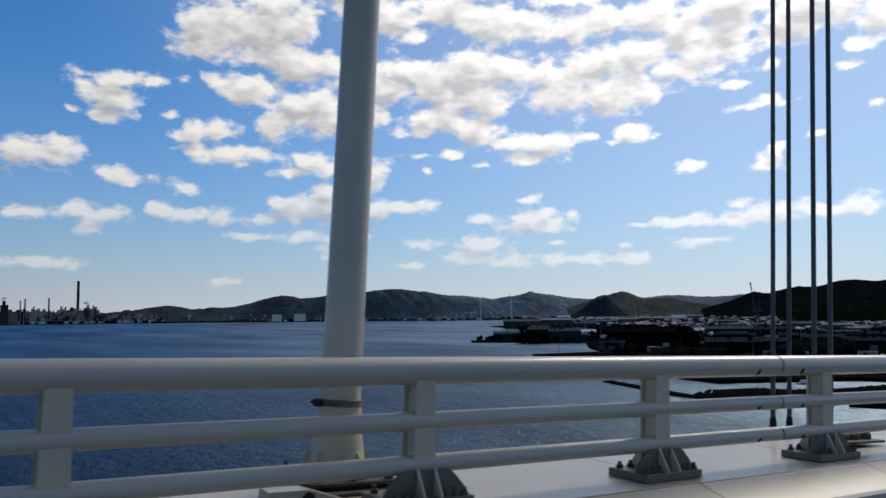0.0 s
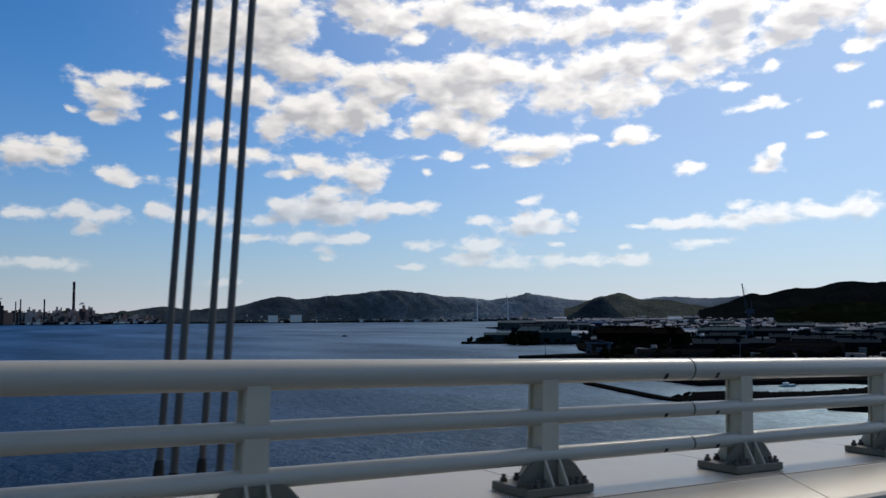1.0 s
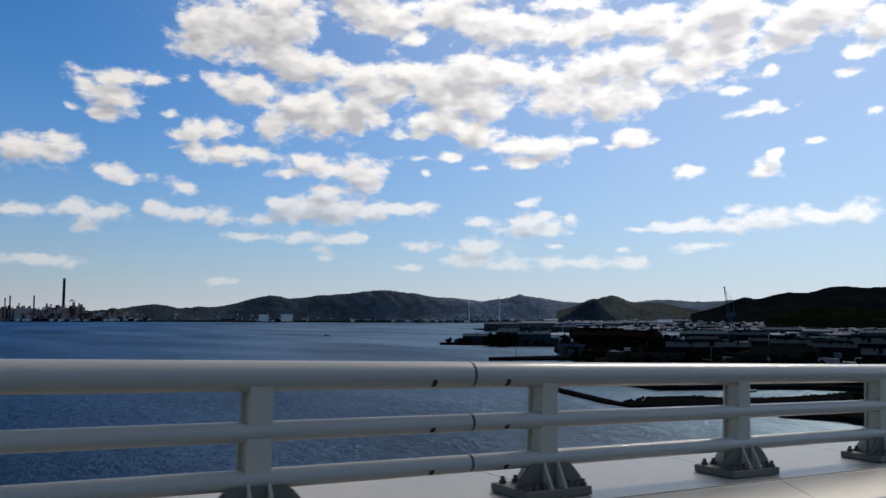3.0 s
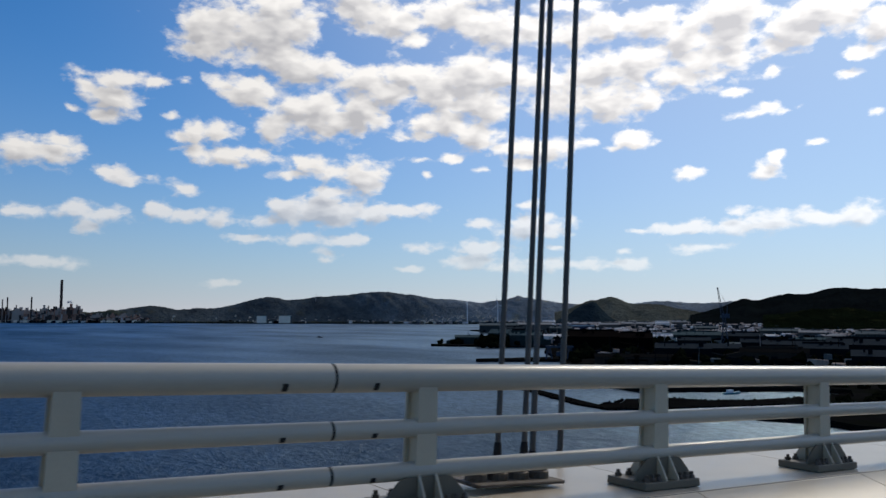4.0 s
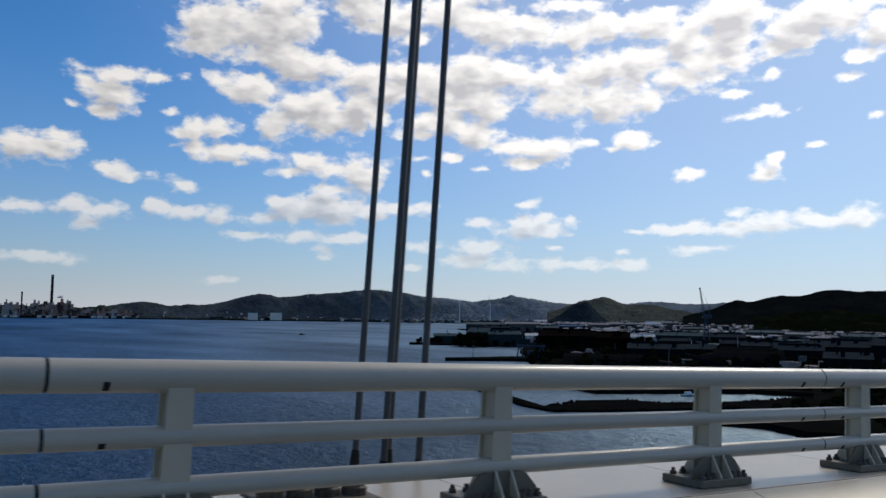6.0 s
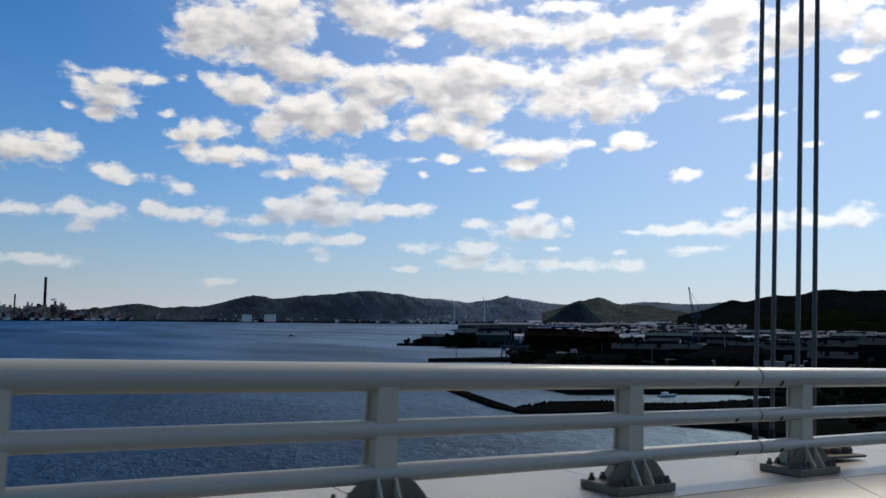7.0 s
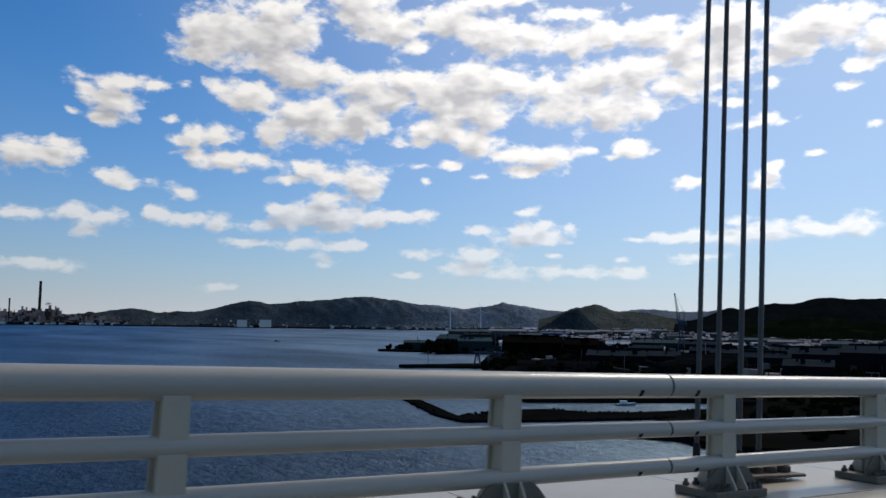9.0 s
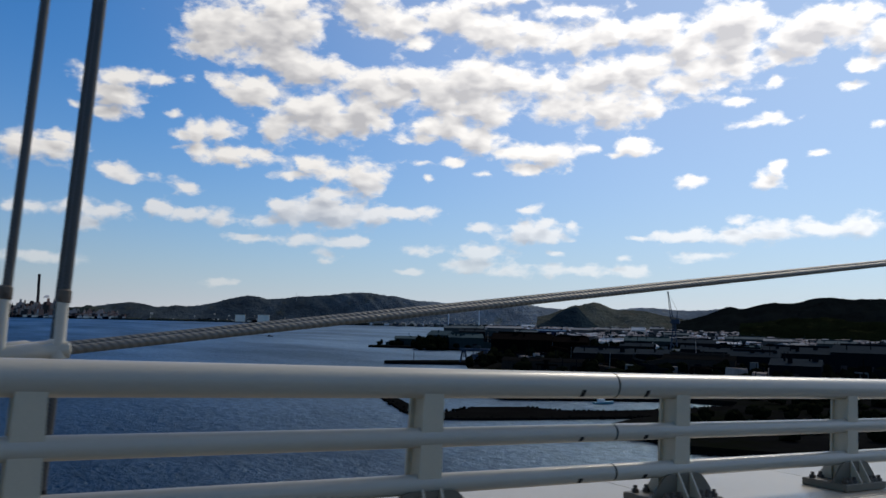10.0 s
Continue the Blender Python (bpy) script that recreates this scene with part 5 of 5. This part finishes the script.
def turbine(x, y, hub, blade, turn, yaw=36):
    ob = empty("wind_turbine", Matrix.Translation((x, y, LAND)) @ Matrix.Rotation(radians(-yaw), 4, "Z"))
    tagged(ob, "white three-bladed wind turbine on the far shore", "wind turbine", "wind turbines")
    bm = bmesh.new()
    add_lathe(bm, [(3.6, 0), (2.6, hub * 0.6), (2.0, hub)], 14)
    smooth(part("tower", bm, TURBINE, ob))
    bm = bmesh.new()
    add_box(bm, -2.2, 2.2, -5, 6, hub - 2, hub + 2.4, 0.6)
    part("nacelle", bm, TURBINE, ob)
    for k in range(3):
        bm = bmesh.new()
        add_prism(bm, [(-1.0, 1.5), (1.2, 1.5), (2.2, blade * 0.25), (0.5, blade), (-0.3, blade), (-1.2, blade * 0.25)], -0.5, 0.5)
        bmesh.ops.rotate(bm, verts=bm.verts, matrix=Matrix.Rotation(radians(turn + 120 * k), 3, "Y"))
        bmesh.ops.translate(bm, verts=bm.verts, vec=(0, -6.2, hub))
        part("blade", bm, TURBINE, ob)


def boat(x, y, length, rz, dark=False):
    ob = empty("boat", Matrix.Translation((x, y, WATER)) @ Matrix.Rotation(radians(rz), 4, "Z"))
    tagged(ob, "small dark work boat on the water" if dark else "small teal-hulled fishing boat with a white wheelhouse", "boat")
    n, b = 10, length * 0.16
    bm = bmesh.new()
    rings = []
    for i in range(n + 1):
        u = i / n
        w = b * (1 - max(0, (u - 0.55) / 0.45) ** 2) * (0.85 + 0.15 * min(1, u * 4))
        z = length * (0.075 + 0.06 * u * u)
        rings.append([bm.verts.new((-length / 2 + length * u, s * max(w, 0.05) * k, zz)) for s, k, zz in ((-1, 1, z), (-1, 0.7, -0.4), (1, 0.7, -0.4), (1, 1, z))])
    for lo, hi in zip(rings, rings[1:]):
        for i in range(4):
            bm.faces.new((lo[i], hi[i], hi[(i + 1) % 4], lo[(i + 1) % 4]))
    bm.faces.new(rings[0]), bm.faces.new(rings[-1][::-1])
    part("hull", bm, HULL if dark else HULL_TEAL, ob)
    bm = bmesh.new()
    add_box(bm, -length * 0.28, length * 0.02, -b * 0.6, b * 0.6, length * 0.08, length * 0.22, 0.1)
    part("wheelhouse", bm, HULL if dark else HULL_WHITE, ob)
    bm = bmesh.new()
    add_tube(bm, (-length * 0.1, 0, length * 0.2), (-length * 0.1, 0, length * 0.42), length * 0.008, n=6)
    part("mast", bm, HULL, ob)


def build_scrub():
    """Scrub and small trees over the rough ground by the basin and between the sheds."""
    random.seed(5)
    bm = bmesh.new()
    base = bmesh.new()
    bmesh.ops.create_icosphere(base, subdivisions=1, radius=1.0)
    dirs = [v.co.copy() for v in base.verts]
    faces = [[v.index for v in f.verts] for f in base.faces]
    base.free()

    def clump(p, r, hgt):
        for _ in range(3):
            c = p + Vector((random.uniform(-r, r) * 0.6, random.uniform(-r, r) * 0.6, hgt * random.uniform(0.2, 0.6)))
            k = r * random.uniform(0.5, 0.9)
            vs = [bm.verts.new(c + Vector((q.x * k, q.y * k, q.z * hgt * 0.5)) + Vector((random.uniform(-1, 1), random.uniform(-1, 1), random.uniform(-0.7, 0.7))) * k * 0.3) for q in dirs]
            for f in faces:
                bm.faces.new([vs[i] for i in f])
    for k in range(900):
        x, y = random.uniform(460, 900), random.uniform(-60, 330)
        if x < 475 + max(0, 200 - y) * 0.6 or (y > 275 and x < 610):
            continue
        clump(Vector((x, y, LAND)), random.uniform(2, 5), random.uniform(2.0, 6.5))
    for k in range(420):
        a, d = random.uniform(45, 66), random.uniform(620, 2600)
        p = far_at(a, d)
        clump(p, random.uniform(4, 9), random.uniform(5, 11))
    for k in range(26):
        clump(Vector((random.uniform(834, 874), random.uniform(1048, 1082), LAND)), random.uniform(5, 9), random.uniform(10, 19))
    for k in range(16):
        x, y = random.uniform(835, 985), random.uniform(1035, 1190)
        clump(Vector((x, y, LAND)), random.uniform(5, 8), random.uniform(5, 10))
    for k in range(160):
        p = far_at(random.uniform(40, 62), random.uniform(800, 1500))
        clump(p, random.uniform(4, 9), random.uniform(6, 14))
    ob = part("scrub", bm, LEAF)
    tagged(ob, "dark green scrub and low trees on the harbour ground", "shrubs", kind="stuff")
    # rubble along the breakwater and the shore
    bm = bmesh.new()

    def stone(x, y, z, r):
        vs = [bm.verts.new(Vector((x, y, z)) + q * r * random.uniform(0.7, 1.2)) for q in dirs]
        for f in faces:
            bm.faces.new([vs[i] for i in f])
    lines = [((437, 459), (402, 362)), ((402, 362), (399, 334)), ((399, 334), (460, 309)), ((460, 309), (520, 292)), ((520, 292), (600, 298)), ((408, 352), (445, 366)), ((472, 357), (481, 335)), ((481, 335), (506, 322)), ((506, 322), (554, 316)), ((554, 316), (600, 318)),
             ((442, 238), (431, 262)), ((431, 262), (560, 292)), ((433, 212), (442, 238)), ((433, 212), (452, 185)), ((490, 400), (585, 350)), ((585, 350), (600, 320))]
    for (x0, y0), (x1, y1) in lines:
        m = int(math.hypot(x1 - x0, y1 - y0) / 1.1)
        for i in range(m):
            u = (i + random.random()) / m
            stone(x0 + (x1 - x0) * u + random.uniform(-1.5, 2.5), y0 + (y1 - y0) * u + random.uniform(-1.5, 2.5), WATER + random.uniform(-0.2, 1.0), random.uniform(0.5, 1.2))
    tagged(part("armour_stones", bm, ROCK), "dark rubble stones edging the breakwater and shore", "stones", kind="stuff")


def build_shore_trees():
    """Dark trees along the far shore."""
    random.seed(9)
    base = bmesh.new()
    bmesh.ops.create_icosphere(base, subdivisions=1, radius=1.0)
    dirs = [v.co.copy() for v in base.verts]
    faces = [[v.index for v in f.verts] for f in base.faces]
    base.free()

    def puff(bm, c, rx, ry, rz):
        vs = [bm.verts.new(c + Vector((q.x * rx, q.y * ry, q.z * rz)) * random.uniform(0.75, 1.2)) for q in dirs]
        for f in faces:
            bm.faces.new([vs[i] for i in f])
    bm = bmesh.new()
    for k in range(1500):
        a = random.choice((random.uniform(2.5, 42), random.uniform(12, 20), random.uniform(22.5, 30)))
        thick = noise.noise(Vector((a * 1.7, 0.0, 4.0)))
        if 19.9 < a < 22.4 or thick < -0.22:
            continue
        r = random.uniform(5, 9)
        h = random.uniform(5, 10) + 5 * max(0.0, thick)
        puff(bm, plane_at(a, 4648 if 20 < a < 23 else random.uniform(4604, 4650), LAND + 1 + h * 0.35), r, r, h * 0.65)
    tagged(part("shore_trees", bm, WOODS), "dark trees lining the far harbour shore", "trees", kind="stuff")


def build_marks():
    ob = empty("beacon", Matrix.Translation((632, 738, LAND)))
    tagged(ob, "thin dark beacon mast at the pier end", "beacon")
    bm = bmesh.new()
    add_tube(bm, (0, 0, 0), (0, 0, 12), 0.35, 0.2, 8)
    part("mast", bm, STACK, ob)
    bm = bmesh.new()
    add_lathe(bm, [(0.5, 12), (0.7, 12.3), (0.7, 13.4), (0.2, 14)], 10)
    part("lantern", bm, STACK_PALE, ob)
    for a, h in ((28.28, 46), (29.09, 44), (24.0, 26), (47.5, 30)):
        p = far_at(a, 4840, 70 if a < 30 else 24)
        ob = empty("radio_mast", Matrix.Translation(p))
        tagged(ob, "thin lattice radio mast on the hilltop", "mast", "hilltop masts")
        bm = bmesh.new()
        for sx, sy in ((-1, -1), (1, -1), (0, 1)):
            add_tube(bm, (sx * 3, sy * 3, 0), (sx * 0.7, sy * 0.7, h + 20), 0.6, 0.4, 5)
        for k in range(6):
            z0, z1 = (h + 20) * k / 6, (h + 20) * (k + 1) / 6
            add_tube(bm, (-3 + 2.3 * k / 6, -2, z0), (3 - 2.3 * k / 6, -2 + k * 0.2, z1), 0.35, n=5)
        part("lattice", bm, STEEL, ob)
        bm = bmesh.new()
        add_box(bm, -4, 4, -3, 3, -6, 5)
        part("hut", bm, PALE[0], ob)


def build_sign():
    ob = empty("emergency_phone_sign", on_bridge(74.30, RAIL + 0.53, 1.71, 1.5))
    tagged(ob, "small green and white emergency phone sign on the lamp post", "sign")
    bm = bmesh.new()
    add_box(bm, -0.172, 0.172, -0.012, 0.004, -0.082, 0.082, 0.004)
    part("board", bm, SIGN_GREEN, ob)
    bm = bmesh.new()
    add_box(bm, 0.030, 0.155, -0.017, -0.0125, -0.066, 0.066)
    part("white_panel", bm, SIGN_WHITE, ob, "white square panel")
    bm = bmesh.new()                          # handset
    for c, r in (((0.122, 0.036), 0.021), ((0.068, -0.044), 0.021)):
        add_tube(bm, (c[0], -0.0205, c[1]), (c[0], -0.0175, c[1]), r, n=14)
    add_prism(bm, [(0.066, -0.058), (0.092, -0.040), (0.112, -0.012), (0.128, 0.022), (0.142, 0.030), (0.124, -0.026), (0.100, -0.054)], -0.0205, -0.0175)
    part("handset_symbol", bm, DARK, ob, "black telephone handset symbol")
    bm = bmesh.new()
    add_prism(bm, [(-0.145, -0.062), (-0.01, -0.062), (-0.01, -0.050), (-0.105, -0.050), (-0.105, -0.034), (-0.145, -0.056)], -0.017, -0.0125)
    part("arrow", bm, SIGN_WHITE, ob, "white arrow")
    cu = bpy.data.curves.new("distance_text", "FONT")
    cu.body, cu.size, cu.extrude, cu.align_x = "150m", 0.078, 0.001, "CENTER"
    cu.materials.append(TEAL[1])
    tx = new("distance_text", cu)
    tx.parent = ob
    tx.location, tx.rotation_euler = (-0.07, -0.0145, -0.012), (radians(90), 0, 0)
    bm = bmesh.new()
    add_lathe(bm, [(0.136, -0.02), (0.139, -0.02), (0.139, 0.02), (0.136, 0.02)], 28, (0.15, 0.17))
    part("clamp_band", bm, STEEL, ob)
    bm = bmesh.new()
    add_tube(bm, (0.16, -0.02, 0), (0.215, -0.02, 0), 0.018, n=10)
    part("clamp_screw", bm, STEEL, ob)


build_deck()
build_railing()
build_lamp_posts()
build_hangers()
build_stay()
build_sign()
build_sea()
build_land()
build_hills()
build_port()
build_gantry()
build_jib_crane()
build_works()
build_steam()
build_town()
build_yard()
turbine(2732 - 10, 3560, 103, 44, -12)
turbine(2650, 3740, 112, 34, 60, 118)
boat(855, 1708, 16, 10, True)
boat(534, 360, 13, -15)
boat(2371, 3780, 60, 20, True)
boat(2480, 3760, 50, 5, True)
build_scrub()
build_shore_trees()
build_marks()
